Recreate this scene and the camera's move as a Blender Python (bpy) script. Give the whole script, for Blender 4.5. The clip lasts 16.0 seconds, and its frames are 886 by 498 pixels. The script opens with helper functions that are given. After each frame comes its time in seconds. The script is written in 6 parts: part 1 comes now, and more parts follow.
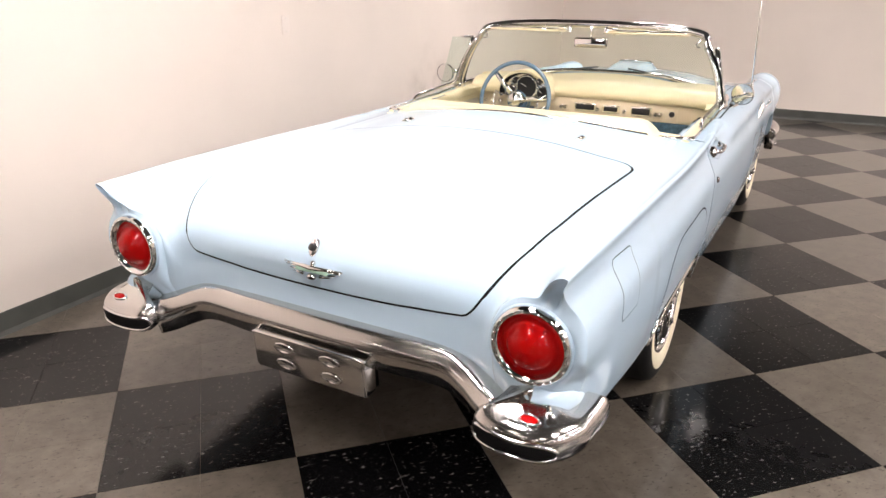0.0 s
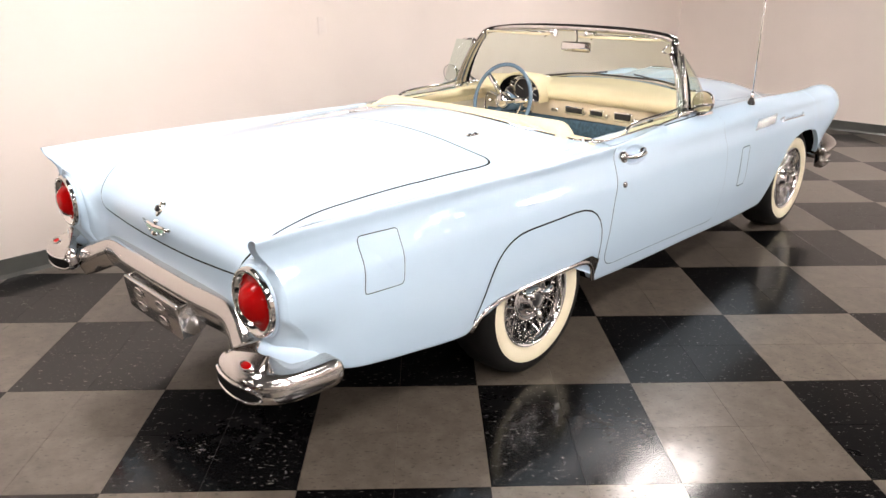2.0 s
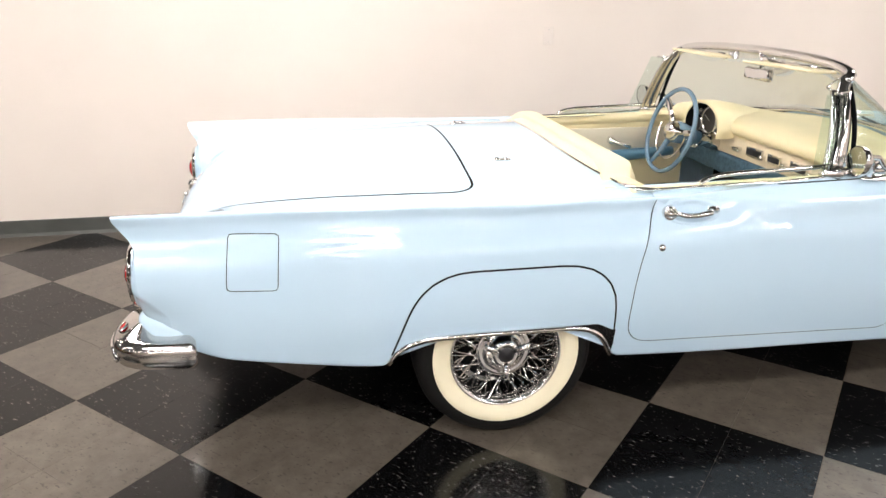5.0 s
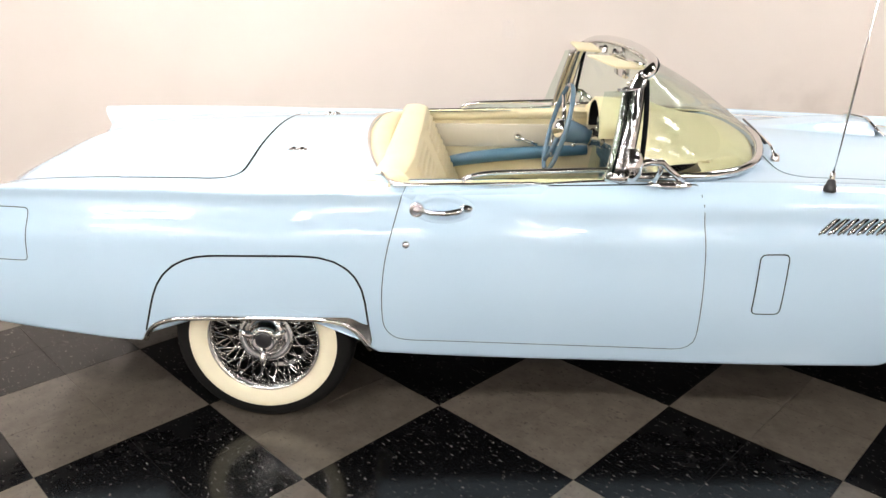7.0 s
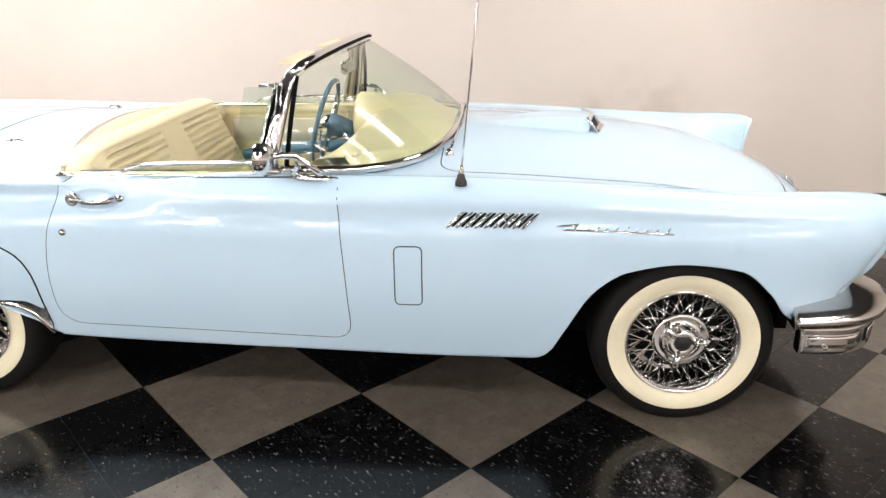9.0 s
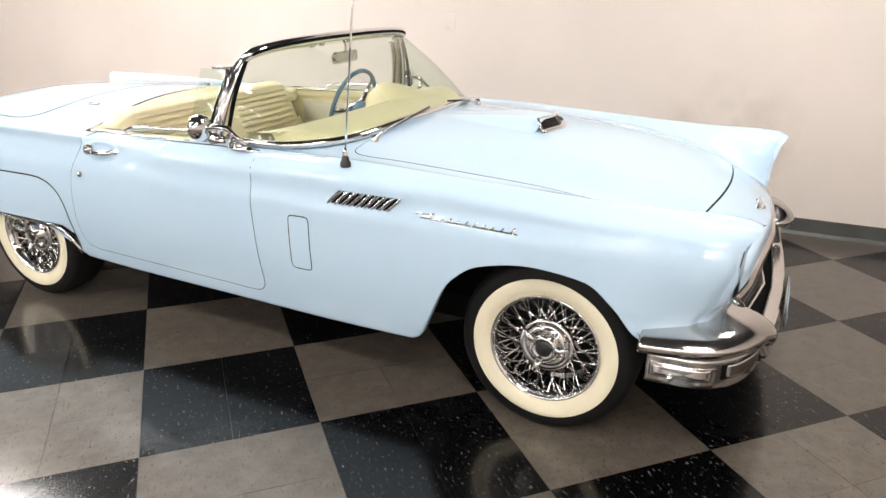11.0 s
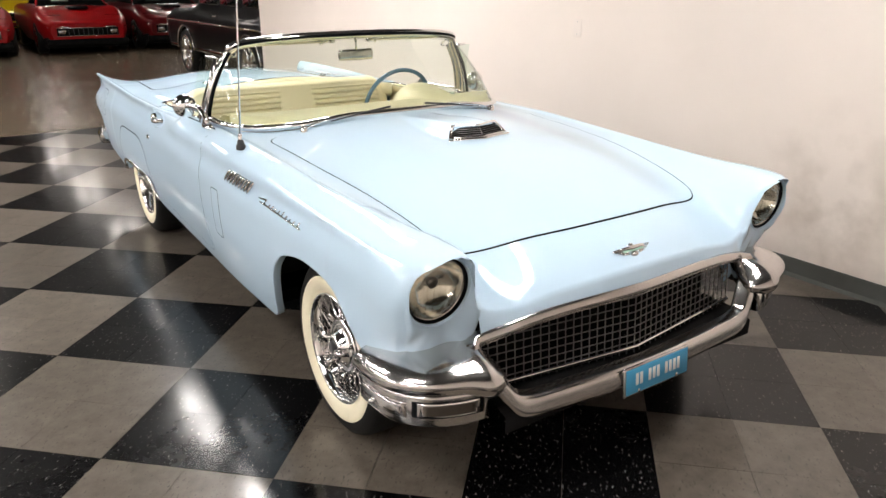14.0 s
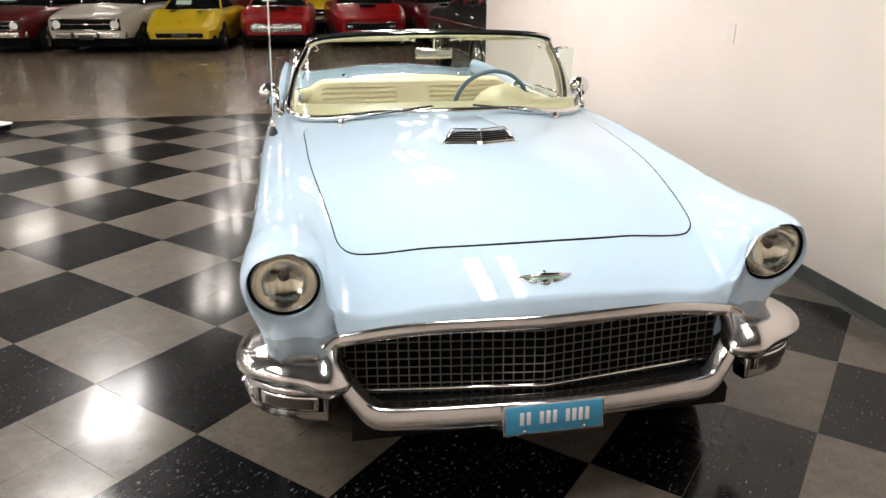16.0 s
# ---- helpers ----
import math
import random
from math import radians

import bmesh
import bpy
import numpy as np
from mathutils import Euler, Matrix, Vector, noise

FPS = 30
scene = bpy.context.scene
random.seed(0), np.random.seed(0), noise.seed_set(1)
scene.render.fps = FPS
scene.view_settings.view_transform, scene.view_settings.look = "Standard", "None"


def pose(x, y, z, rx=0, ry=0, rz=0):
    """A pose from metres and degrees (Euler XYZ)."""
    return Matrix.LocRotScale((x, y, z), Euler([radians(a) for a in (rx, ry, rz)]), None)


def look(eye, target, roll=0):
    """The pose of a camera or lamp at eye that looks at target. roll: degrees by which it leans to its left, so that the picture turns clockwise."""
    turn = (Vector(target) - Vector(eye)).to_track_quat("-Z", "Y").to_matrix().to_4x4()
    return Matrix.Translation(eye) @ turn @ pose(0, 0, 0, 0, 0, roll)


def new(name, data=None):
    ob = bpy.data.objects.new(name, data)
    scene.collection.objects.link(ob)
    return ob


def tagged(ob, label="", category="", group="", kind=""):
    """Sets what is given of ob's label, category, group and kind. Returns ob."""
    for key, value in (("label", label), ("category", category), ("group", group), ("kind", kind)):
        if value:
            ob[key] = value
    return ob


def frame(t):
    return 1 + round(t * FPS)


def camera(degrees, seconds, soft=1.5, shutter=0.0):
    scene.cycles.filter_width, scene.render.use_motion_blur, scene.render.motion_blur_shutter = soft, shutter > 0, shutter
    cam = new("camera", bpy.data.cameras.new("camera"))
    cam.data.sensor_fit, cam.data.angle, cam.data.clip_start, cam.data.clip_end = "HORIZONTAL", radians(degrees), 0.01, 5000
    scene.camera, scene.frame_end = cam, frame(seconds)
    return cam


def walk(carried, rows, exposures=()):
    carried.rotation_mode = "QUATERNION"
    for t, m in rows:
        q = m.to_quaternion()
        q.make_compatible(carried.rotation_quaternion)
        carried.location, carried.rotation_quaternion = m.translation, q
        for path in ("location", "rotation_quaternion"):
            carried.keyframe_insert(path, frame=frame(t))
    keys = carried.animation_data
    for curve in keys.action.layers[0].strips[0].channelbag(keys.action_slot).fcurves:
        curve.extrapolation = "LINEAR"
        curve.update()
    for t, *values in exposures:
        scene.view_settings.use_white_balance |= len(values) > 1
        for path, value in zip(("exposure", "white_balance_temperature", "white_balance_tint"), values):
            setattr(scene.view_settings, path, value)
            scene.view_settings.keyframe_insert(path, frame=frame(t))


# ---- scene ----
cam = camera(63.1, 16.0)
PATH = [
    (0, (0.168, 0.031, 1.498), (0.726, 1.816, 0.789), 0.2),
    (0.5, (0.426, -0.127, 1.487), (0.839, 1.701, 0.788), 0.2),
    (1, (0.718, -0.257, 1.496), (0.98, 1.598, 0.796), 0.0),
    (1.5, (1.022, -0.338, 1.495), (1.191, 1.528, 0.797), 0.1),
    (2, (1.319, -0.394, 1.492), (1.369, 1.481, 0.797), 0.0),
    (2.5, (1.629, -0.411, 1.492), (1.488, 1.46, 0.8), 0.1),
    (3, (1.896, -0.35, 1.494), (1.52, 1.489, 0.804), 0.2),
    (3.2, (1.985, -0.317, 1.518), (1.539, 1.503, 0.818), 0.1),
    (5.3, (2.906, 0.361, 1.493), (1.812, 1.884, 0.798), 0.6),
    (5.5, (2.995, 0.457, 1.51), (1.859, 1.94, 0.797), 0.5),
    (6, (3.238, 0.638, 1.502), (2.0, 2.041, 0.796), 0.7),
    (6.5, (3.52, 0.828, 1.489), (2.227, 2.19, 0.801), 0.5),
    (7, (3.792, 1.048, 1.49), (2.465, 2.374, 0.796), 0.2),
    (7.5, (4.031, 1.253, 1.496), (2.687, 2.558, 0.796), 0.1),
    (8, (4.266, 1.473, 1.505), (2.936, 2.788, 0.796), 0.1),
    (8.5, (4.505, 1.691, 1.51), (3.156, 2.984, 0.799), 0.1),
    (9, (4.747, 1.933, 1.507), (3.352, 3.179, 0.799), -0.1),
    (9.5, (4.969, 2.181, 1.518), (3.516, 3.355, 0.803), 0.0),
    (9.7, (5.06, 2.28, 1.524), (3.555, 3.384, 0.804), -0.0),
    (11.8, (5.777, 3.417, 1.497), (3.939, 3.785, 0.8), 0.2),
    (12, (5.802, 3.534, 1.497), (3.953, 3.84, 0.799), 0.2),
    (12.5, (5.829, 3.854, 1.486), (3.962, 4.044, 0.793), 0.3),
    (13, (5.842, 4.165, 1.494), (3.968, 4.196, 0.798), 0.3),
    (13.5, (5.82, 4.463, 1.494), (3.95, 4.321, 0.798), 0.2),
    (14, (5.757, 4.768, 1.504), (3.909, 4.453, 0.806), 0.2),
    (14.5, (5.676, 5.054, 1.504), (3.875, 4.539, 0.805), 0.2),
    (15, (5.566, 5.326, 1.502), (3.834, 4.611, 0.803), 0.3),
    (15.5, (5.429, 5.598, 1.501), (3.78, 4.705, 0.804), 0.1),
    (16, (5.291, 5.813, 1.504), (3.722, 4.788, 0.805), 0.2),
]
walk(cam, [(t, look(eye, target, roll)) for t, eye, target, roll in PATH],
     [(0, 0, 6680, 15), (3.2, 0, 6680, 15), (5.3, 0, 6500, 10), (16, 0, 6500, 10)])

# ---- world and light ----
world = bpy.data.worlds.new("world")
scene.world = world
world.use_nodes = True
world.node_tree.nodes["Background"].inputs[0].default_value = (0.9, 0.93, 1.0, 1)
world.node_tree.nodes["Background"].inputs[1].default_value = 0.015
LAMP_STRENGTH = 73.0
CEILING = 3.05
scene.view_settings.exposure = 0.0


def bay(s, n):
    """World x, y of a place s along the display wall and n towards it."""
    return ((s - n) * 0.70711, (s + n) * 0.70711)


# ---- materials ----
def mat(name, color, rough=0.5, metal=0.0, coat=0.0, coat_rough=0.03, spec=0.5, vary=0.0, scale=8.0, bump=0.0, bump_scale=200.0, emit=0.0, trans=0.0, ior=1.45, alpha=1.0, rough_vary=0.0):
    m = bpy.data.materials.new(name)
    m.use_nodes = True
    nt = m.node_tree
    b = nt.nodes["Principled BSDF"]
    b.inputs["Base Color"].default_value = (*color, 1)
    b.inputs["Roughness"].default_value = rough
    b.inputs["Metallic"].default_value = metal
    b.inputs["Coat Weight"].default_value = coat
    b.inputs["Coat Roughness"].default_value = coat_rough
    b.inputs["Specular IOR Level"].default_value = spec
    b.inputs["Transmission Weight"].default_value = trans
    b.inputs["IOR"].default_value = ior
    if emit:
        b.inputs["Emission Color"].default_value = (*color, 1)
        b.inputs["Emission Strength"].default_value = emit
    if vary or bump or rough_vary:
        tc = nt.nodes.new("ShaderNodeTexCoord")
    if vary or rough_vary:
        nz = nt.nodes.new("ShaderNodeTexNoise")
        nz.inputs["Scale"].default_value = scale
        nz.inputs["Detail"].default_value = 6
        nt.links.new(tc.outputs["Object"], nz.inputs["Vector"])
    if vary:
        rp = nt.nodes.new("ShaderNodeValToRGB")
        rp.color_ramp.elements[0].position, rp.color_ramp.elements[1].position = 0.3, 0.7
        rp.color_ramp.elements[0].color = (*[c * (1 - vary) for c in color], 1)
        rp.color_ramp.elements[1].color = (*[min(1, c * (1 + vary)) for c in color], 1)
        nt.links.new(nz.outputs["Fac"], rp.inputs["Fac"])
        nt.links.new(rp.outputs["Color"], b.inputs["Base Color"])
    if rough_vary:
        mr = nt.nodes.new("ShaderNodeMapRange")
        mr.inputs["To Min"].default_value, mr.inputs["To Max"].default_value = max(0.0, rough - rough_vary), rough + rough_vary
        nt.links.new(nz.outputs["Fac"], mr.inputs["Value"])
        nt.links.new(mr.outputs["Result"], b.inputs["Roughness"])
    if bump:
        n2 = nt.nodes.new("ShaderNodeTexNoise")
        n2.inputs["Scale"].default_value = bump_scale
        n2.inputs["Detail"].default_value = 4
        nt.links.new(tc.outputs["Object"], n2.inputs["Vector"])
        bp = nt.nodes.new("ShaderNodeBump")
        bp.inputs["Strength"].default_value = bump
        bp.inputs["Distance"].default_value = 0.002
        nt.links.new(n2.outputs["Fac"], bp.inputs["Height"])
        nt.links.new(bp.outputs["Normal"], b.inputs["Normal"])
    return m


def glass_mat(name, tint, rough=0.0):
    m = bpy.data.materials.new(name)
    m.use_nodes = True
    nt = m.node_tree
    nt.nodes.clear()
    out = nt.nodes.new("ShaderNodeOutputMaterial")
    mix = nt.nodes.new("ShaderNodeMixShader")
    lw = nt.nodes.new("ShaderNodeLayerWeight")
    lw.inputs["Blend"].default_value = 0.5
    pw = nt.nodes.new("ShaderNodeMath")
    pw.operation = "POWER"
    pw.inputs[1].default_value = 5.0
    nt.links.new(lw.outputs["Facing"], pw.inputs[0])
    fr = nt.nodes.new("ShaderNodeMath")
    fr.operation = "MULTIPLY_ADD"
    fr.inputs[1].default_value, fr.inputs[2].default_value = 0.92, 0.05
    nt.links.new(pw.outputs[0], fr.inputs[0])
    tr = nt.nodes.new("ShaderNodeBsdfTransparent")
    tr.inputs["Color"].default_value = (*tint, 1)
    gl = nt.nodes.new("ShaderNodeBsdfGlossy")
    gl.inputs["Roughness"].default_value = rough
    nt.links.new(fr.outputs[0], mix.inputs[0])
    nt.links.new(tr.outputs[0], mix.inputs[1])
    nt.links.new(gl.outputs[0], mix.inputs[2])
    nt.links.new(mix.outputs[0], out.inputs["Surface"])
    return m


M_PAINT = mat("blue_paint", (0.53, 0.70, 0.845), rough=0.6, spec=0.25, coat=1.0, coat_rough=0.012)
M_GAP = mat("panel_gap", (0.004, 0.005, 0.006), rough=0.8, spec=0.1)
M_CHROME = mat("chrome", (0.78, 0.77, 0.76), rough=0.07, metal=1.0)
M_CHROME_DULL = mat("chrome_dull", (0.62, 0.60, 0.58), rough=0.16, metal=1.0, rough_vary=0.06, scale=30)
M_RUBBER = mat("tyre_rubber", (0.007, 0.0068, 0.0065), rough=0.6, spec=0.25, bump=0.2, bump_scale=300)
M_WHITEWALL = mat("whitewall", (0.80, 0.74, 0.55), rough=0.5, vary=0.04, scale=12)
M_BLACK = mat("black_underside", (0.006, 0.006, 0.006), rough=0.9, spec=0.12, vary=0.3)
M_GRILLE = mat("grille_metal", (0.21, 0.20, 0.19), rough=0.35, metal=1.0)
M_CREAM = mat("cream_vinyl", (0.80, 0.71, 0.47), rough=0.42, vary=0.05, scale=5, bump=0.25, bump_scale=350)
M_BLUE_TRIM = mat("blue_trim", (0.07, 0.16, 0.24), rough=0.4, vary=0.1, bump=0.2)
M_CARPET = mat("blue_carpet", (0.05, 0.10, 0.14), rough=0.95, vary=0.3, scale=60, bump=0.8, bump_scale=500)
M_GLASS = glass_mat("windshield_glass", (0.87, 0.93, 0.87))
M_GLASS_SIDE = glass_mat("wing_glass", (0.80, 0.89, 0.83))
M_RED = mat("red_lens", (0.40, 0.003, 0.003), rough=0.06, spec=0.3, bump=0.2, bump_scale=50)
M_WALL = mat("wall_paint", (0.80, 0.72, 0.66), rough=0.75, vary=0.035, scale=1.3, bump=0.15, bump_scale=120)
M_WALL_SIDE = mat("display_wall_paint", (0.80, 0.72, 0.66), rough=0.75, vary=0.035, scale=1.3, bump=0.15, bump_scale=120)


def scuff(m, centre, radius, color):
    """A dirty rubbed patch on a painted wall."""
    nt = m.node_tree
    b = nt.nodes["Principled BSDF"]
    old = b.inputs["Base Color"].links[0].from_socket
    tc = nt.nodes.new("ShaderNodeTexCoord")
    di = nt.nodes.new("ShaderNodeVectorMath")
    di.operation = "DISTANCE"
    di.inputs[1].default_value = centre
    nt.links.new(tc.outputs["Object"], di.inputs[0])
    fall = nt.nodes.new("ShaderNodeMapRange")
    fall.inputs["From Min"].default_value, fall.inputs["From Max"].default_value = radius, radius * 0.15
    nt.links.new(di.outputs["Value"], fall.inputs["Value"])
    nz = nt.nodes.new("ShaderNodeTexNoise")
    nz.inputs["Scale"].default_value = 4.0
    nz.inputs["Detail"].default_value = 7
    nt.links.new(tc.outputs["Object"], nz.inputs["Vector"])
    patch = nt.nodes.new("ShaderNodeMapRange")
    patch.inputs["From Min"].default_value, patch.inputs["From Max"].default_value = 0.42, 0.68
    nt.links.new(nz.outputs["Fac"], patch.inputs["Value"])
    mu = nt.nodes.new("ShaderNodeMath")
    mu.operation = "MULTIPLY"
    nt.links.new(fall.outputs["Result"], mu.inputs[0])
    nt.links.new(patch.outputs["Result"], mu.inputs[1])
    mx = nt.nodes.new("ShaderNodeMixRGB")
    mx.inputs[2].default_value = (*color, 1)
    nt.links.new(mu.outputs[0], mx.inputs[0])
    nt.links.new(old, mx.inputs[1])
    nt.links.new(mx.outputs["Color"], b.inputs["Base Color"])


scuff(M_WALL_SIDE, (1.95, 6.13, 0.38), 0.62, (0.52, 0.45, 0.39))
M_BASE = mat("vinyl_baseboard", (0.075, 0.078, 0.072), rough=0.35, vary=0.15, scale=6)
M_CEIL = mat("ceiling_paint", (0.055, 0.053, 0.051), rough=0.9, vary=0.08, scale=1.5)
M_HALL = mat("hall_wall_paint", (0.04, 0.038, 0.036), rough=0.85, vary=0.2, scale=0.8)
M_LAMP = mat("lamp_diffuser", (1.0, 0.95, 0.915), rough=0.5, emit=LAMP_STRENGTH)
M_LAMP_MID = mat("mid_lamp_diffuser", (1.0, 0.95, 0.915), rough=0.5, emit=LAMP_STRENGTH * 1.12)
M_LAMP_END = mat("end_lamp_diffuser", (1.0, 0.95, 0.915), rough=0.5, emit=LAMP_STRENGTH * 0.95)
M_LAMP_WALL = mat("dim_lamp_diffuser", (1.0, 0.95, 0.915), rough=0.5, emit=LAMP_STRENGTH * 0.82)
M_LAMP_FAR = mat("aisle_lamp_diffuser", (1.0, 0.95, 0.915), rough=0.5, emit=LAMP_STRENGTH * 0.66)
M_LAMP_HALL = mat("hall_lamp_diffuser", (1.0, 0.92, 0.85), rough=0.5, emit=LAMP_STRENGTH * 0.36)
M_FIXTURE = mat("lamp_frame", (0.75, 0.75, 0.73), rough=0.5)
M_SILVER = mat("silver_trim", (0.55, 0.54, 0.52), rough=0.3, metal=0.9)
M_INSERT = mat("door_insert", (0.62, 0.58, 0.48), rough=0.4, metal=0.2, bump=0.4, bump_scale=90)
M_DASH = mat("beige_dash_paint", (0.66, 0.57, 0.42), rough=0.32, vary=0.06, bump=0.15, bump_scale=120)
M_GAUGE = mat("gauge_face", (0.02, 0.02, 0.022), rough=0.3)
M_WHITE = mat("white_plastic", (0.8, 0.78, 0.74), rough=0.4)
M_PLATE = mat("plate_blue", (0.06, 0.30, 0.50), rough=0.35)


def tile_mat(name, base, fleck, dark, fleck_amount, spec):
    """Vinyl composition tile: streaky flecks, uneven wax gloss, scuffs."""
    m = mat(name, base, rough=0.30, spec=spec, coat=0.64, coat_rough=0.08)
    nt = m.node_tree
    b = nt.nodes["Principled BSDF"]
    tc = nt.nodes.new("ShaderNodeTexCoord")
    oi = nt.nodes.new("ShaderNodeObjectInfo")
    mp = nt.nodes.new("ShaderNodeMapping")
    mp.inputs["Scale"].default_value = (1.0, 2.2, 1.0)
    nt.links.new(tc.outputs["Object"], mp.inputs["Vector"])
    nt.links.new(oi.outputs["Random"], mp.inputs["Location"])
    n1 = nt.nodes.new("ShaderNodeTexNoise")
    n1.inputs["Scale"].default_value = 46
    n1.inputs["Detail"].default_value = 3
    n1.inputs["Roughness"].default_value = 0.65
    nt.links.new(mp.outputs[0], n1.inputs["Vector"])
    r1 = nt.nodes.new("ShaderNodeValToRGB")
    r1.color_ramp.elements[0].position, r1.color_ramp.elements[1].position = fleck_amount, fleck_amount + 0.05
    r1.color_ramp.elements[0].color, r1.color_ramp.elements[1].color = (0, 0, 0, 1), (1, 1, 1, 1)
    nt.links.new(n1.outputs["Fac"], r1.inputs["Fac"])
    n2 = nt.nodes.new("ShaderNodeTexNoise")
    n2.inputs["Scale"].default_value = 11
    n2.inputs["Detail"].default_value = 9
    n2.inputs["Roughness"].default_value = 0.68
    nt.links.new(tc.outputs["Object"], n2.inputs["Vector"])
    r2 = nt.nodes.new("ShaderNodeValToRGB")
    r2.color_ramp.elements[0].position, r2.color_ramp.elements[1].position = 0.3, 0.75
    r2.color_ramp.elements[0].color, r2.color_ramp.elements[1].color = (*dark, 1), (*base, 1)
    nt.links.new(n2.outputs["Fac"], r2.inputs["Fac"])
    br = nt.nodes.new("ShaderNodeMapRange")
    br.inputs["To Min"].default_value, br.inputs["To Max"].default_value = 0.86, 1.14
    nt.links.new(oi.outputs["Random"], br.inputs["Value"])
    mul = nt.nodes.new("ShaderNodeMixRGB")
    mul.blend_type = "MULTIPLY"
    mul.inputs[0].default_value = 1.0
    nt.links.new(r2.outputs["Color"], mul.inputs[1])
    nt.links.new(br.outputs["Result"], mul.inputs[2])
    mx = nt.nodes.new("ShaderNodeMixRGB")
    mx.inputs[2].default_value = (*fleck, 1)
    nt.links.new(r1.outputs["Color"], mx.inputs[0])
    nt.links.new(mul.outputs["Color"], mx.inputs[1])
    nt.links.new(mx.outputs["Color"], b.inputs["Base Color"])
    mr = nt.nodes.new("ShaderNodeMapRange")
    mr.inputs["To Min"].default_value, mr.inputs["To Max"].default_value = 0.24, 0.40
    nt.links.new(n2.outputs["Fac"], mr.inputs["Value"])
    nt.links.new(mr.outputs["Result"], b.inputs["Roughness"])
    bp = nt.nodes.new("ShaderNodeBump")
    bp.inputs["Strength"].default_value = 0.06
    bp.inputs["Distance"].default_value = 0.002
    n3 = nt.nodes.new("ShaderNodeTexNoise")
    n3.inputs["Scale"].default_value = 14
    nt.links.new(tc.outputs["Object"], n3.inputs["Vector"])
    nt.links.new(n3.outputs["Fac"], bp.inputs["Height"])
    nt.links.new(bp.outputs["Normal"], b.inputs["Normal"])
    # slow waves in the wax film
    n4 = nt.nodes.new("ShaderNodeTexNoise")
    n4.inputs["Scale"].default_value = 4.5
    n4.inputs["Detail"].default_value = 3
    nt.links.new(tc.outputs["Object"], n4.inputs["Vector"])
    b4 = nt.nodes.new("ShaderNodeBump")
    b4.inputs["Strength"].default_value = 0.12
    b4.inputs["Distance"].default_value = 0.008
    nt.links.new(n4.outputs["Fac"], b4.inputs["Height"])
    nt.links.new(b4.outputs["Normal"], b.inputs["Coat Normal"])
    cr = nt.nodes.new("ShaderNodeMapRange")
    cr.inputs["From Min"].default_value, cr.inputs["From Max"].default_value = 0.35, 0.65
    cr.inputs["To Min"].default_value, cr.inputs["To Max"].default_value = 0.11, 0.165
    nt.links.new(n4.outputs["Fac"], cr.inputs["Value"])
    nt.links.new(cr.outputs["Result"], b.inputs["Coat Roughness"])
    return m


M_TILE_DARK = tile_mat("black_floor_tile", (0.0038, 0.0038, 0.004), (0.125, 0.12, 0.113), (0.0018, 0.0018, 0.002), 0.635, 0.05)
M_TILE_LIGHT = tile_mat("grey_floor_tile", (0.135, 0.114, 0.092), (0.045, 0.038, 0.031), (0.066, 0.056, 0.045), 0.61, 0.25)
M_CONCRETE = mat("sealed_concrete", (0.14, 0.108, 0.076), rough=0.24, vary=0.25, scale=1.2, rough_vary=0.08, bump=0.05, bump_scale=20)

# ---- mesh helpers ----
def obj(name, bm, material, parent=None, label="", smooth=True):
    me = bpy.data.meshes.new(name)
    bmesh.ops.recalc_face_normals(bm, faces=bm.faces)
    bm.to_mesh(me)
    bm.free()
    if smooth:
        me.polygons.foreach_set("use_smooth", [True] * len(me.polygons))
    ob = new(name, me)
    me.materials.append(material)
    if parent is not None:
        ob.parent = parent
    if label:
        tagged(ob, label)
    return ob


def part(name, bm, material, parent, label="", smooth=True):
    return obj(name, bm, material, parent, label, smooth)


def thing(name, label, category, m=None, group="", kind=""):
    e = new(name)
    if m is not None:
        e.matrix_world = m
    return tagged(e, label, category, group, kind)


def box(bm, lo, hi, bevel=0.0, seg=2):
    r = bmesh.ops.create_cube(bm, size=1)
    vs = r["verts"]
    for v in vs:
        v.co = Vector([lo[i] + (v.co[i] + 0.5) * (hi[i] - lo[i]) for i in range(3)])
    if bevel:
        es = list({e for v in vs for e in v.link_edges})
        bmesh.ops.bevel(bm, geom=es, offset=bevel, segments=seg, affect="EDGES", profile=0.5)
    return bm


def boxbm(lo, hi, bevel=0.0, seg=2):
    return box(bmesh.new(), lo, hi, bevel, seg)


def grid(rows, close_u=False, close_v=False, bm=None):
    """A quad sheet through rows of points; v runs along a row."""
    bm = bm or bmesh.new()
    vs = [[bm.verts.new(p) for p in r] for r in rows]
    nu, nv = len(vs), len(vs[0])
    for i in range(nu if close_u else nu - 1):
        for j in range(nv if close_v else nv - 1):
            a, b, c, d = vs[i][j], vs[i][(j + 1) % nv], vs[(i + 1) % nu][(j + 1) % nv], vs[(i + 1) % nu][j]
            if len({a, b, c, d}) == 4:
                bm.faces.new((a, b, c, d))
    return bm


def lathe(profile, n=48, axis="x", bm=None, centre=(0, 0, 0), sy=1.0, sz=1.0):
    """Surface of revolution; profile rows are (along, radius)."""
    rows = []
    for a, r in profile:
        row = []
        for k in range(n):
            t = 2 * math.pi * k / n
            p = (a, r * math.cos(t) * sy, r * math.sin(t) * sz)
            if axis == "y":
                p = (p[1], p[0], p[2])
            elif axis == "z":
                p = (p[1], p[2], p[0])
            row.append((p[0] + centre[0], p[1] + centre[1], p[2] + centre[2]))
        rows.append(row)
    return grid(rows, close_v=True, bm=bm)


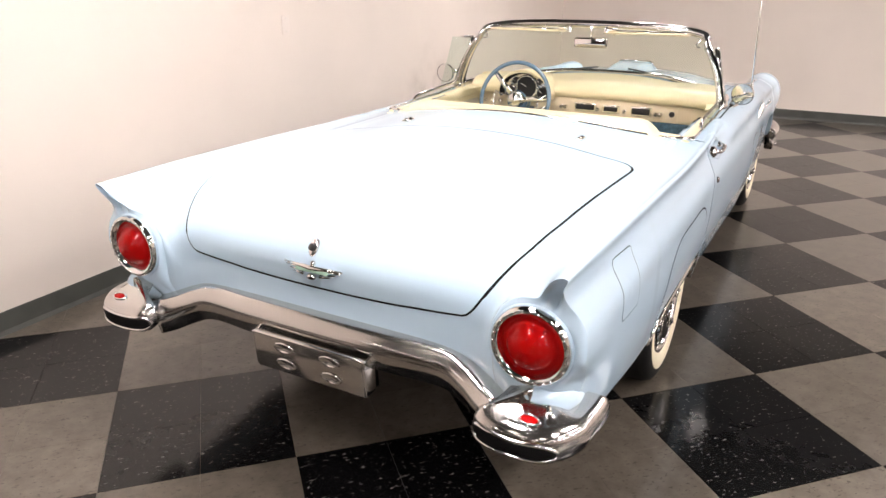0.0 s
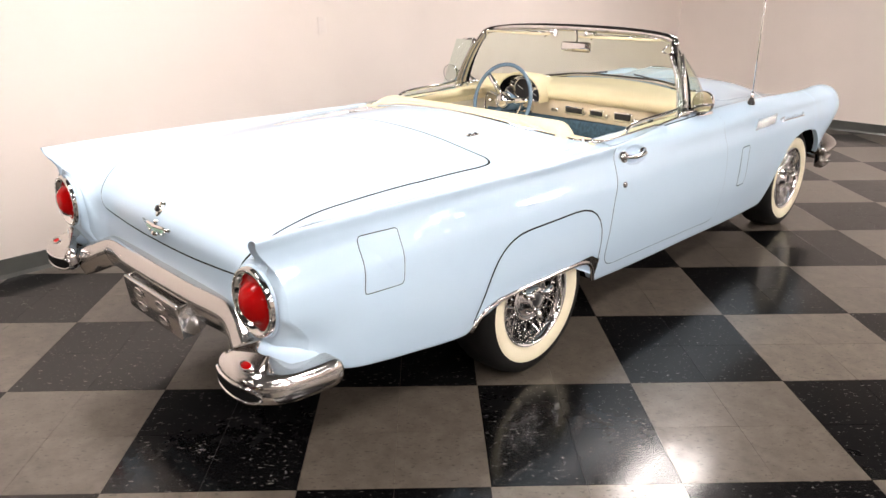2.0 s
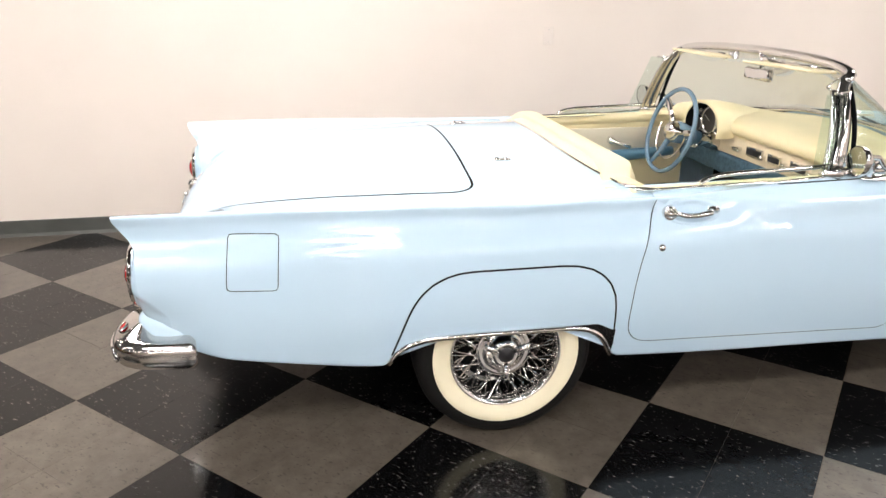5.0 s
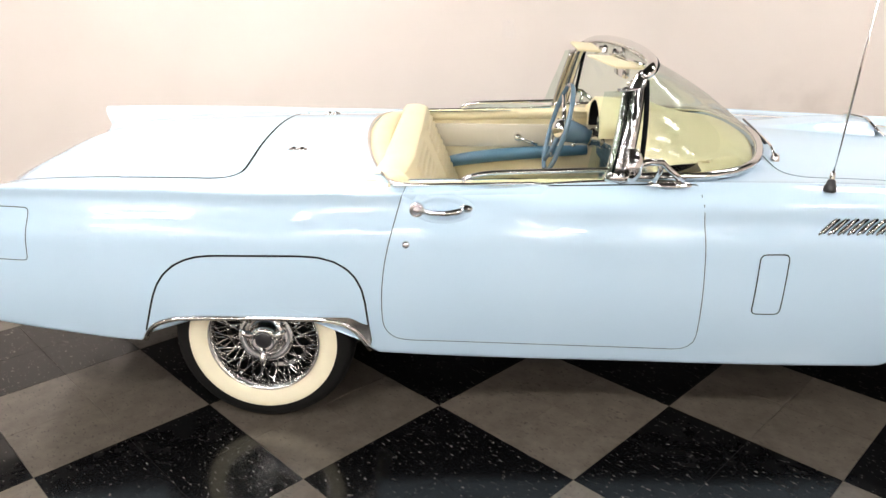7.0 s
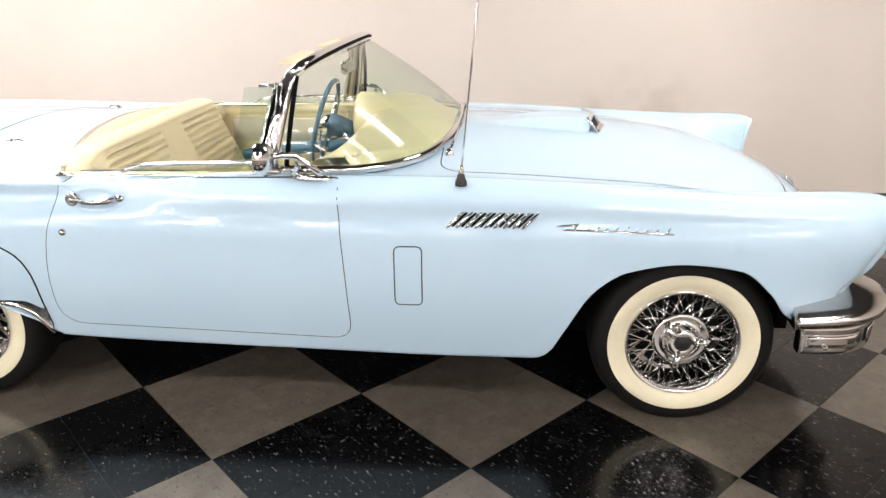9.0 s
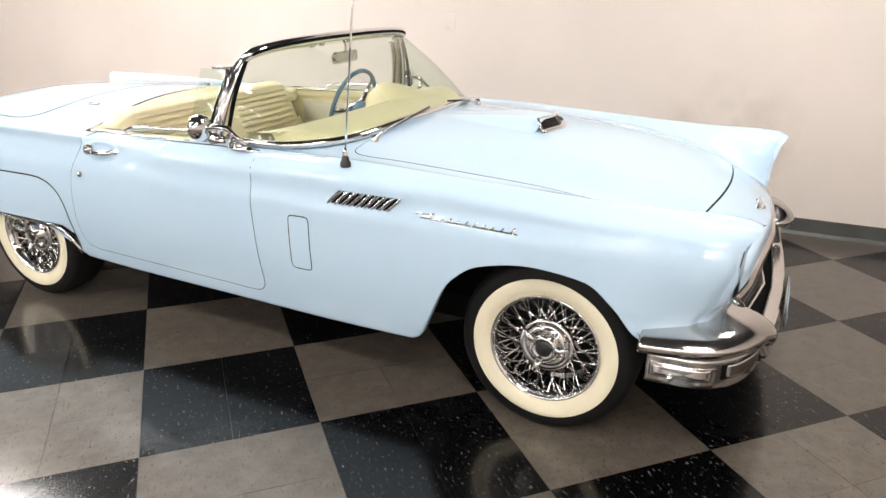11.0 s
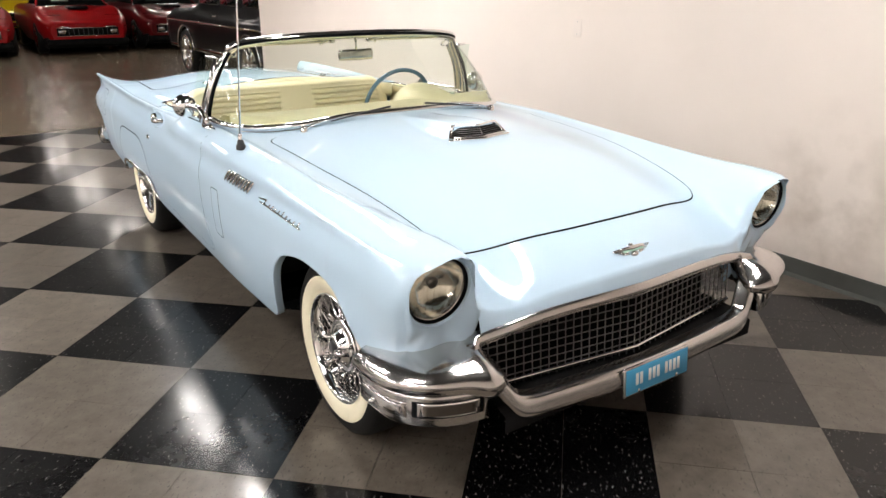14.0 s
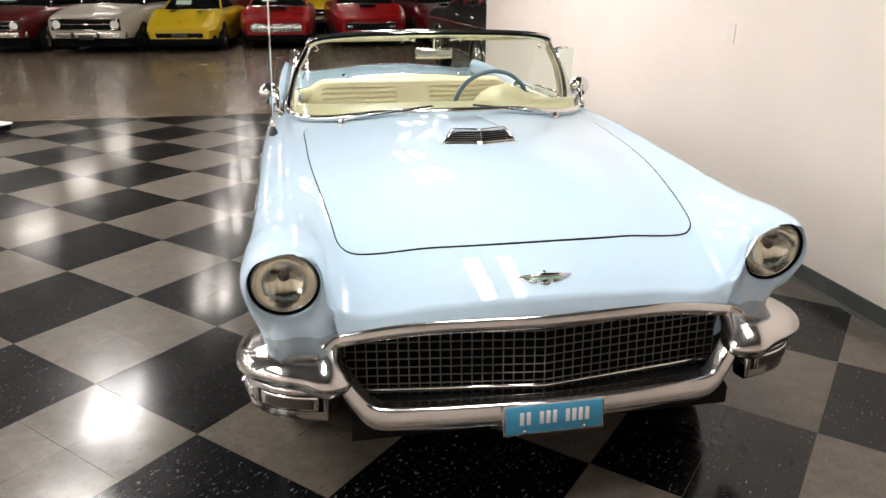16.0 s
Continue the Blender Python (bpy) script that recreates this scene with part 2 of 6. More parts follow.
def tube(path, radius, n=8, bm=None, closed=False, flat=None, cap=True):
    """A tube along a polyline. radius: number, or one for each point. flat: (up vector, width factor) squashes it."""
    P = [Vector(p) for p in path]
    rad = [float(r) for r in radius] if isinstance(radius, (list, tuple)) else [float(radius)] * len(P)
    rows = []
    up = Vector((0, 0, 1)) if flat is None else Vector(flat[0])
    for i, p in enumerate(P):
        if closed:
            t = P[(i + 1) % len(P)] - P[i - 1]
        else:
            t = P[min(i + 1, len(P) - 1)] - P[max(i - 1, 0)]
        t.normalize()
        a = t.cross(up)
        if a.length < 1e-3:
            a = t.cross(Vector((1, 0, 0)))
        a.normalize()
        b = a.cross(t).normalized()
        k = 1.0 if flat is None else flat[1]
        rows.append([p + rad[i] * (math.cos(2 * math.pi * j / n) * a * k + math.sin(2 * math.pi * j / n) * b) for j in range(n)])
    bm = grid(rows, close_u=closed, close_v=True, bm=bm)
    if cap and not closed:
        bm.verts.ensure_lookup_table()
        m = len(bm.verts)
        first = m - n * len(P)
        bm.faces.new([bm.verts[first + j] for j in range(n)])
        bm.faces.new([bm.verts[m - n + j] for j in range(n)])
    return bm


def knots(xs, ys):
    """A smooth curve through knots (monotone cubic)."""
    xs, ys = np.array(xs, float), np.array(ys, float)
    h = np.diff(xs)
    d = np.diff(ys) / h
    m = np.zeros(len(xs))
    m[0], m[-1] = d[0], d[-1]
    for i in range(1, len(xs) - 1):
        if d[i - 1] * d[i] > 0:
            w1, w2 = 2 * h[i] + h[i - 1], h[i] + 2 * h[i - 1]
            m[i] = (w1 + w2) / (w1 / d[i - 1] + w2 / d[i])

    def f(x):
        x = min(max(x, xs[0]), xs[-1])
        i = int(min(max(np.searchsorted(xs, x) - 1, 0), len(xs) - 2))
        t = (x - xs[i]) / h[i]
        return float((2 * t**3 - 3 * t**2 + 1) * ys[i] + (t**3 - 2 * t**2 + t) * h[i] * m[i] + (-2 * t**3 + 3 * t**2) * ys[i + 1] + (t**3 - t**2) * h[i] * m[i + 1])
    return f


def spline(pts, n, closed=False):
    """n points along a Catmull-Rom curve through pts."""
    P = [Vector(p) for p in pts]
    m = len(P)
    segs = m if closed else m - 1
    out = []
    for k in range(n):
        u = k * segs / (n if closed else n - 1)
        i = min(int(u), segs - 1)
        t = u - i
        if closed:
            a, b, c, d = P[(i - 1) % m], P[i % m], P[(i + 1) % m], P[(i + 2) % m]
        else:
            b, c = P[i], P[i + 1]
            a = P[i - 1] if i > 0 else b * 2 - c
            d = P[i + 2] if i + 2 < m else c * 2 - b
        out.append(0.5 * ((2 * b) + (c - a) * t + (2 * a - 5 * b + 4 * c - d) * t * t + (3 * b - a - 3 * c + d) * t**3))
    return out


def rounded(pts, radius, n=6):
    """A closed polygon in the plane with its corners rounded; returns 2D points. radius: number, or one for each corner."""
    m = len(pts)
    out = []
    for i in range(m):
        p, a, b = Vector(pts[i]), Vector(pts[i - 1]), Vector(pts[(i + 1) % m])
        r = radius[i] if isinstance(radius, (list, tuple)) else radius
        da, db = (a - p), (b - p)
        ra, rb = min(r, da.length * 0.49), min(r, db.length * 0.49)
        s, e = p + da.normalized() * ra, p + db.normalized() * rb
        for k in range(n + 1):
            t = k / n
            out.append(s * (1 - t) ** 2 + p * 2 * t * (1 - t) + e * t * t)
    return out


def resample(pts, n):
    """n evenly spaced points round a closed 2D polygon."""
    P = np.array([tuple(p) for p in pts] + [tuple(pts[0])])
    L = np.concatenate([[0], np.cumsum(np.linalg.norm(np.diff(P, axis=0), axis=1))])
    s = np.linspace(0, L[-1], n, endpoint=False)
    return [(float(np.interp(q, L, P[:, 0])), float(np.interp(q, L, P[:, 1]))) for q in s]


def smoothstep(a, b, x):
    t = min(max((x - a) / (b - a), 0.0), 1.0)
    return t * t * (3 - 2 * t)

# ---- the room ----
def prism(corners, z0, z1):
    """An upright block over a ground polygon."""
    bm = bmesh.new()
    lo = [bm.verts.new((x, y, z0)) for x, y in corners]
    hi = [bm.verts.new((x, y, z1)) for x, y in corners]
    bm.faces.new(lo[::-1])
    bm.faces.new(hi)
    n = len(corners)
    for i in range(n):
        bm.faces.new((lo[i], lo[(i + 1) % n], hi[(i + 1) % n], hi[i]))
    return bm


def slab(s0, s1, n0, n1, z0, z1):
    return prism([bay(s0, n0), bay(s1, n0), bay(s1, n1), bay(s0, n1)], z0, z1)


WALL_N, WALL_S, EDGE_S, WALL_END = 2.956, 9.157, -1.06, -1.76
HALL_S, HALL_N0, HALL_N1 = -19.0, -11.5, 9.0
floor = tagged(obj("floor", slab(HALL_S, WALL_S + 0.2, HALL_N0, HALL_N1, -0.2, -0.004), M_CONCRETE, smooth=False), "sealed brown concrete hall floor", "floor", kind="structure")
wall_side = tagged(obj("wall_side", slab(WALL_END, WALL_S + 0.15, WALL_N, WALL_N + 0.15, -0.004, CEILING), M_WALL_SIDE, smooth=False), "off-white painted display wall", "wall", kind="structure")
wall_front = tagged(obj("wall_front", slab(WALL_S, WALL_S + 0.15, HALL_N0, WALL_N, -0.004, CEILING), M_WALL, smooth=False), "off-white painted end wall", "wall", kind="structure")
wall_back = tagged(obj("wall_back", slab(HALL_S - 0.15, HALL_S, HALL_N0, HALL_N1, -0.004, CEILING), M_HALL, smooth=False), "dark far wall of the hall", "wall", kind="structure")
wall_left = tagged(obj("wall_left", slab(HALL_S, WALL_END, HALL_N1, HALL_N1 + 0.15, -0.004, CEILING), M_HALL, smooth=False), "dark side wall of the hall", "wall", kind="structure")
wall_return = tagged(obj("wall_return", slab(WALL_END, WALL_END + 0.15, WALL_N + 0.15, HALL_N1, -0.004, CEILING), M_WALL, smooth=False), "painted wall behind the display bay", "wall", kind="structure")
wall_right = tagged(obj("wall_right", slab(HALL_S, WALL_S, HALL_N0 - 0.15, HALL_N0, -0.004, CEILING), M_WALL, smooth=False), "off-white side wall of the hall", "wall", kind="structure")
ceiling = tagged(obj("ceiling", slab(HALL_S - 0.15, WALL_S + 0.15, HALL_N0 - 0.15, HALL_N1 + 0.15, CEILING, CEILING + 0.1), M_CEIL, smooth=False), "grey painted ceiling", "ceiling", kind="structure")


def baseboard(name, a, b, inward):
    """Black cove base between two ground points: a sheet with a toe."""
    prof = [(0.0, 0.0), (0.016, 0.0), (0.012, 0.008), (0.006, 0.02), (0.005, 0.10), (0.003, 0.104), (0.0, 0.104)]
    rows = []
    for p in (a, b):
        rows.append([(p[0] + inward[0] * o, p[1] + inward[1] * o, z) for o, z in prof])
    return tagged(obj(name, grid(rows), M_BASE, smooth=False), "black vinyl cove baseboard along the wall", "baseboard", kind="structure")


baseboard("baseboard", bay(WALL_END, WALL_N), bay(WALL_S, WALL_N), (0.70711, -0.70711))
baseboard("baseboard", bay(WALL_S, WALL_N), bay(WALL_S, HALL_N0), (-0.70711, -0.70711))


def lamp(s, n, glow=None):
    x, y = bay(s, n)
    e = thing("ceiling_light", "white recessed fluorescent ceiling light with two tubes", "ceiling light", pose(x, y, CEILING, 0, 0, 45), "ceiling lights")
    for a in (-0.215, 0.095):
        part("tube_lens", boxbm((-0.56, a, -0.022), (0.56, a + 0.12, -0.012)), glow or M_LAMP, e, smooth=False)
    part("reflector_pan", boxbm((-0.56, -0.262, -0.011), (0.56, 0.262, -0.006)), M_FIXTURE, e, smooth=False)
    bm = bmesh.new()
    box(bm, (-0.60, -0.30, -0.03), (0.60, -0.262, -0.001))
    box(bm, (-0.60, 0.262, -0.03), (0.60, 0.30, -0.001))
    box(bm, (-0.60, -0.262, -0.03), (-0.562, 0.262, -0.001))
    box(bm, (0.562, -0.262, -0.03), (0.60, 0.262, -0.001))
    part("frame", bm, M_FIXTURE, e, smooth=False)
    return e


for s in (0.30, 2.35, 6.25):
    for n in (1.22, -1.8, -4.0):
        lamp(s, n, M_LAMP_FAR if n < -3 else M_LAMP if n < -1 else (M_LAMP_WALL if s < 1 else (M_LAMP_MID if s < 3 else M_LAMP_END)))
for s in (-1.55, 0.30, 2.35, 4.20, 6.05, 7.90):
    for n in (-6.2, -8.6):
        lamp(s, n, M_LAMP_FAR)
lamp(8.3, -4.0, M_LAMP_FAR)
for s in (-2.9, -6.5, -10.2, -14.2):
    for n in (1.9, -1.0, -4.6, -8.2, 5.6):
        lamp(s, n, M_LAMP_HALL)

# ---- the convertible: body surface ----
CAR = thing("convertible_car", "pale blue vintage two-seat convertible with chrome trim and whitewall tyres", "car", pose(1.194, 2.786, 0, 0, 0, 43.75))
XR, XF = -1.15, 3.20
WHEELBASE = 2.63
f_zc = knots([-1.15, -1.12, -1.06, -0.98, -0.85, -0.5, 0.0, 0.4, 1.25, 1.8, 2.4, 2.6, 2.83, 2.95, 3.07, 3.15, 3.2], [0.62, 0.705, 0.775, 0.823, 0.872, 0.908, 0.925, 0.928, 0.935, 0.938, 0.914, 0.896, 0.853, 0.82, 0.762, 0.705, 0.655])
f_zi = knots([-1.15, -1.12, -1.06, -0.98, -0.85, -0.5, 0.0, 0.4, 1.25, 1.8, 2.4, 2.8, 2.95, 3.07, 3.15, 3.2], [0.60, 0.68, 0.75, 0.795, 0.832, 0.856, 0.866, 0.872, 0.888, 0.884, 0.850, 0.793, 0.755, 0.705, 0.665, 0.635])
f_zf = knots([-1.15, -0.96, -0.47, 0.06, 0.5, 1.2, 1.8, 2.4, 3.0, 3.12, 3.17, 3.2], [0.858, 0.862, 0.861, 0.852, 0.853, 0.880, 0.884, 0.862, 0.837, 0.832, 0.828, 0.818])
f_yf = knots([-1.15, -0.5, 0.0, 0.5, 1.25, 1.8, 2.4, 2.8, 3.2], [0.806, 0.822, 0.824, 0.815, 0.758, 0.762, 0.755, 0.743, 0.735])
f_w = knots([-1.15, -1.0, -0.7, -0.3, 0.5, 1.2, 1.7, 2.2, 2.6, 3.0, 3.1, 3.16, 3.2], [0.838, 0.850, 0.862, 0.868, 0.866, 0.872, 0.878, 0.869, 0.864, 0.858, 0.854, 0.847, 0.829])
f_d4 = knots([-1.15, -0.5, 0.0, 0.5, 1.5, 3.2], [0.13, 0.12, 0.10, 0.075, 0.055, 0.045])
f_bot = knots([-1.15, -1.0, -0.7, -0.41, -0.385, -0.34, -0.27, -0.12, 0.2, 0.27, 0.32, 0.352, 0.385, 1.3, 2.12, 2.165, 2.205, 2.30, 2.41, 2.59, 2.77, 2.87, 2.945, 3.1, 3.2],
              [0.44, 0.405, 0.352, 0.318, 0.357, 0.392, 0.410, 0.415, 0.413, 0.402, 0.374, 0.332, 0.279, 0.256, 0.248, 0.268, 0.345, 0.525, 0.603, 0.634, 0.615, 0.54, 0.455, 0.40, 0.40])
Y_IN = 0.70
TAIL_Y, TAIL_Z = 0.712, 0.650
HEAD_Y, HEAD_Z = 0.740, 0.722
f_pod = knots([-1.15, -1.05, -0.9, -0.7, -0.5, 2.75, 2.95, 3.08, 3.14, 3.18, 3.2], [0.119, 0.122, 0.112, 0.08, 0.02, 0.03, 0.095, 0.114, 0.113, 0.106, 0.094])


def section(x):
    """Half outline (y, z) of the body at x, from the middle of the top to below the sill."""
    w, yf, zf = f_w(x), f_yf(x), f_zf(x)
    zc, zi = f_zc(x), f_zi(x)
    q = smoothstep(2.85, 3.2, x) + 0.6 * smoothstep(-0.9, -1.15, x)
    g = smoothstep(1.05, 0.45, x)
    dg = 0.030 + 0.013 * smoothstep(-0.5, -1.15, x)
    c = [(0, zc), (0.30, zc - 0.012 - 0.12 * max(0, zc - zi) * 0.5), (0.60, zi), (yf - 0.03 - 0.035 * smoothstep(2.7, 3.2, x), zf - 0.006 - 0.006 * smoothstep(2.7, 3.2, x)), (yf, zf), ((yf + (w - yf) * 0.72) * (1 - g) + (min(yf, w - dg) - 0.002) * g, zf - f_d4(x) * (1 - g) - 0.040 * g),
         (w - 0.024 * (1 - g) - dg * g, 0.768 * (1 - g) + (zf - 0.085) * g), (w - 0.0045, 0.712),
         (w, 0.64 + 0.03 * q), (w - 0.004 - 0.035 * q, 0.50), (w - 0.028 - 0.07 * q, 0.36), (w - 0.07 - 0.07 * q, 0.20)]
    return c


def dense(x):
    c = section(x)
    c = [(-c[1][0], c[1][1])] + c
    P = np.array(c)
    h = np.sqrt(np.linalg.norm(np.diff(P, axis=0), axis=1))[:, None]
    v = np.diff(P, axis=0) / h
    m = np.vstack([v[:1], (v[1:] * h[:-1] + v[:-1] * h[1:]) / (h[1:] + h[:-1]), v[-1:]])
    t = (np.arange(20) / 20)[None, :, None]
    A, B, U, V, H = P[1:-1, None], P[2:, None], m[1:-1, None], m[2:, None], h[1:, None]
    d = (2 * t**3 - 3 * t**2 + 1) * A + (t**3 - 2 * t**2 + t) * H * U + (3 * t**2 - 2 * t**3) * B + (t**3 - t**2) * H * V
    d = np.vstack([d.reshape(-1, 2), P[-1:]])
    if x < -0.5 or x > 2.75:
        # the round lamp pods swell out of the fenders
        mid = np.array([TAIL_Y, TAIL_Z] if x < 0 else [HEAD_Y, HEAD_Z])
        v = d - mid
        r = np.maximum(np.linalg.norm(v, axis=1), 1e-4)
        R = f_pod(x)
        near = 0.5 * (r + R + np.sqrt((r - R) ** 2 + (0.028 if x < 0 else 0.026) ** 2))
        d = mid + v * (np.where(r < 0.30, near, r) / r)[:, None]
        k = int(np.argmax(d[:, 1] * (d[:, 0] > 0.68)))
        d[: k + 1, 0] = np.maximum.accumulate(d[: k + 1, 0])
        d[k:, 1] = np.minimum.accumulate(d[k:, 1])
    return d


DENSE = {}


def at(x):
    k = round(x, 4)
    if k not in DENSE:
        DENSE[k] = dense(k)
    return DENSE[k]


def warp(x, y, z):
    """Slants and rounds the ends: fin tips reach back, brows reach forward, the chin recedes."""
    a = abs(y)
    if x < -0.85:
        b = ((-0.85 - x) / 0.30) ** 2
        x += b * 0.045 * smoothstep(0.73, 0.60, z) * (1 - smoothstep(0.50, 0.64, a)) + b * (0.040 * smoothstep(0.64, 0.58, z) + 0.035 * smoothstep(0.60, 0.53, z)) * smoothstep(0.60, 0.72, a) + b * 0.05 * smoothstep(0.55, 0.42, z) * (1 - smoothstep(0.60, 0.72, a))
        x -= b * 0.057 * smoothstep(0.74, 0.86, z) * smoothstep(0.60, 0.74, a)
    if x > 2.85:
        b = min(((x - 2.85) / 0.35) ** 2, 1.3)
        x += b * (0.050 * (1 - min(a / 0.66, 1) ** 1.35) + 0.045 * smoothstep(0.70, 0.82, z) * smoothstep(0.6, 0.7, a) * (1 - 0.9 * smoothstep(0.76, 0.85, a)))
        x -= b * smoothstep(0.50, 0.70, a) * (0.035 * smoothstep(0.74, 0.62, z) + 0.055 * smoothstep(0.63, 0.52, z) + 0.02 * smoothstep(0.52, 0.42, z))
    return (x, y, z)


def top(x, y):
    d = at(x)
    k = int(np.argmax(d[:, 1] * (d[:, 0] > 0.68)))
    return float(np.interp(abs(y), d[: k + 1, 0], d[: k + 1, 1]))


def side_y(x, z):
    d = at(x)
    k = int(np.argmax(d[:, 1] * (d[:, 0] > 0.68)))
    return float(np.interp(z, d[k:, 1][::-1], d[k:, 0][::-1]))


def p_top(x, y, lift=0.0):
    """On the upper surface, raised by lift along the surface's normal."""
    p = warp(x, y, top(x, y))
    if not lift:
        return p
    e = 0.006
    a = Vector(warp(x + e, y, top(x + e, y))) - Vector(warp(x - e, y, top(x - e, y)))
    b = Vector(warp(x, y + e, top(x, y + e))) - Vector(warp(x, y - e, top(x, y - e)))
    n = a.cross(b).normalized()
    return tuple(Vector(p) + n * (lift if n.z > 0 else -lift))


def p_side(x, z, sgn=-1, lift=0.0):
    return warp(x, sgn * (side_y(x, z) + lift), z)


def x_rear_rim(y):
    return 0.31 + 0.13 * (abs(y) / 0.70) ** 2.5


def x_screen(y):
    """The foot of the windshield as a function of y."""
    q = min(abs(y) / 0.742, 0.9999)
    s = q ** 1.25
    return 1.21 + 0.61 * (1 - s * s) ** 0.3


X0, X1 = x_rear_rim(0.70), x_screen(0.70)


def ease_end(t, k=0.6):
    """Stations that crowd towards 0."""
    return t * (1 - k) + k * t * t


st_rear = [XR + (X0 - XR) * ease_end(i / 70) for i in range(71)]
st_mid = [X0 + (X1 - X0) * i / 36 for i in range(1, 36)]
st_front = [X1 + (XF - X1) * (1 - ease_end(1 - i / 90)) for i in range(91)]
STATIONS = st_rear + st_mid + st_front
bm = bmesh.new()
for sgn in (-1, 1):
    rows = []
    for x in STATIONS:
        d = at(x)
        i0 = int(np.searchsorted(d[: np.argmax(d[:, 1] * (d[:, 0] > 0.68)) + 1, 0], Y_IN))
        zb = f_bot(x)
        run = [(Y_IN, top(x, Y_IN))] + [tuple(q) for q in d[i0:] if q[1] > zb + 0.004] 
        run.append((side_y(x, zb), zb))
        R = np.array(run)
        L = np.concatenate([[0], np.cumsum(np.linalg.norm(np.diff(R, axis=0), axis=1))])
        s = np.linspace(0, L[-1], 76)
        ys, zs = np.interp(s, L, R[:, 0]), np.interp(s, L, R[:, 1])
        row = [warp(x, sgn * a, b) for a, b in zip(ys, zs)]
        e = row[-1]
        row += [(e[0], e[1] - sgn * 0.006, e[2] - 0.002), (e[0], e[1] - sgn * 0.03, e[2] + 0.002)]
        rows.append(row)
    grid(rows, bm=bm)
ys = [-Y_IN + 2 * Y_IN * i / 56 for i in range(57)]
# rear deck with the back panel under the lid
rows = []
for k in range(9):
    f = 1 - k / 8
    rows.append([warp(XR, y, top(XR, y) + (0.42 - top(XR, y)) * f) if k < 8 else p_top(XR, y) for y in ys])
for i in range(1, 71):
    rows.append([p_top(XR + (x_rear_rim(y) - XR) * ease_end(i / 70), y) for y in ys])
grid(rows, bm=bm)
# hood, cowl and nose
rows = []
for i in range(91):
    rows.append([p_top(x_screen(y) + (XF - x_screen(y)) * (1 - ease_end(1 - i / 90)), y) for y in ys])


def lip_z(y):
    return 0.578 - 0.055 * (abs(y) / 0.64) ** 5 if abs(y) < 0.64 else 0.523 - (abs(y) - 0.64) * 1.6


for k in range(1, 6):
    f = k / 5
    rows.append([(lambda p: (p[0] + 0.012 * math.sin(f * 1.57), p[1], p[2] + (lip_z(y) - p[2]) * f * smoothstep(0.625, 0.59, abs(y))))(p_top(XF, y)) for y in ys])
grid(rows, bm=bm)
bmesh.ops.remove_doubles(bm, verts=bm.verts, dist=0.0015)
body = part("body", bm, M_PAINT, CAR)


def cap_end(x, sgn, lamp_pose, r):
    """The closed end of a fender: a bowl from the body's outline in to the lamp's rim."""
    out = [(0.60, z) for z in np.linspace(0.42, top(x, 0.60) - 0.004, 10)] + [(float(y), float(z)) for y, z in at(x) if y >= 0.60 and z > 0.425] + [(y, 0.42) for y in np.linspace(side_y(x, 0.42) - 0.03, 0.62, 8)]
    cy, cz = abs(lamp_pose.translation.y), lamp_pose.translation.z
    edge = [Vector(warp(x, sgn * y, z)) for y, z in out]
    rim = []
    for y, z in out:
        a = math.atan2(z - cz, y - cy)
        rim.append(lamp_pose @ Vector((0, sgn * r * math.cos(a), r * math.sin(a))))
    rows = []
    for k in range(11):
        f = k / 10
        g = f * f * (3 - 2 * f)
        dip = 0.026 * math.sin(math.pi * f) if x < 0 else -0.012 * math.sin(math.pi * f)
        dome = math.sin(math.pi * f ** 0.6) * (-0.014 if x < 0 else 0.020)
        rows.append([Vector((e.x + (q.x - e.x) * g + dip * smoothstep(0.77, 0.83, e.z) + dome * smoothstep(0.78, 0.66, e.z), e.y + (q.y - e.y) * f, e.z + (q.z - e.z) * f)) for e, q in zip(edge, rim)])
    return grid(rows, close_v=True)


def tail_pose(sgn):
    return pose(-1.162, sgn * TAIL_Y, TAIL_Z)


def head_pose(sgn):
    return pose(3.193, sgn * HEAD_Y, HEAD_Z, 0, 6, 0)


for sgn in (-1, 1):
    part("fender_end", cap_end(XR, sgn, tail_pose(sgn), 0.108), M_PAINT, CAR)
    part("fender_end", cap_end(XF, sgn, head_pose(sgn), 0.099), M_PAINT, CAR)


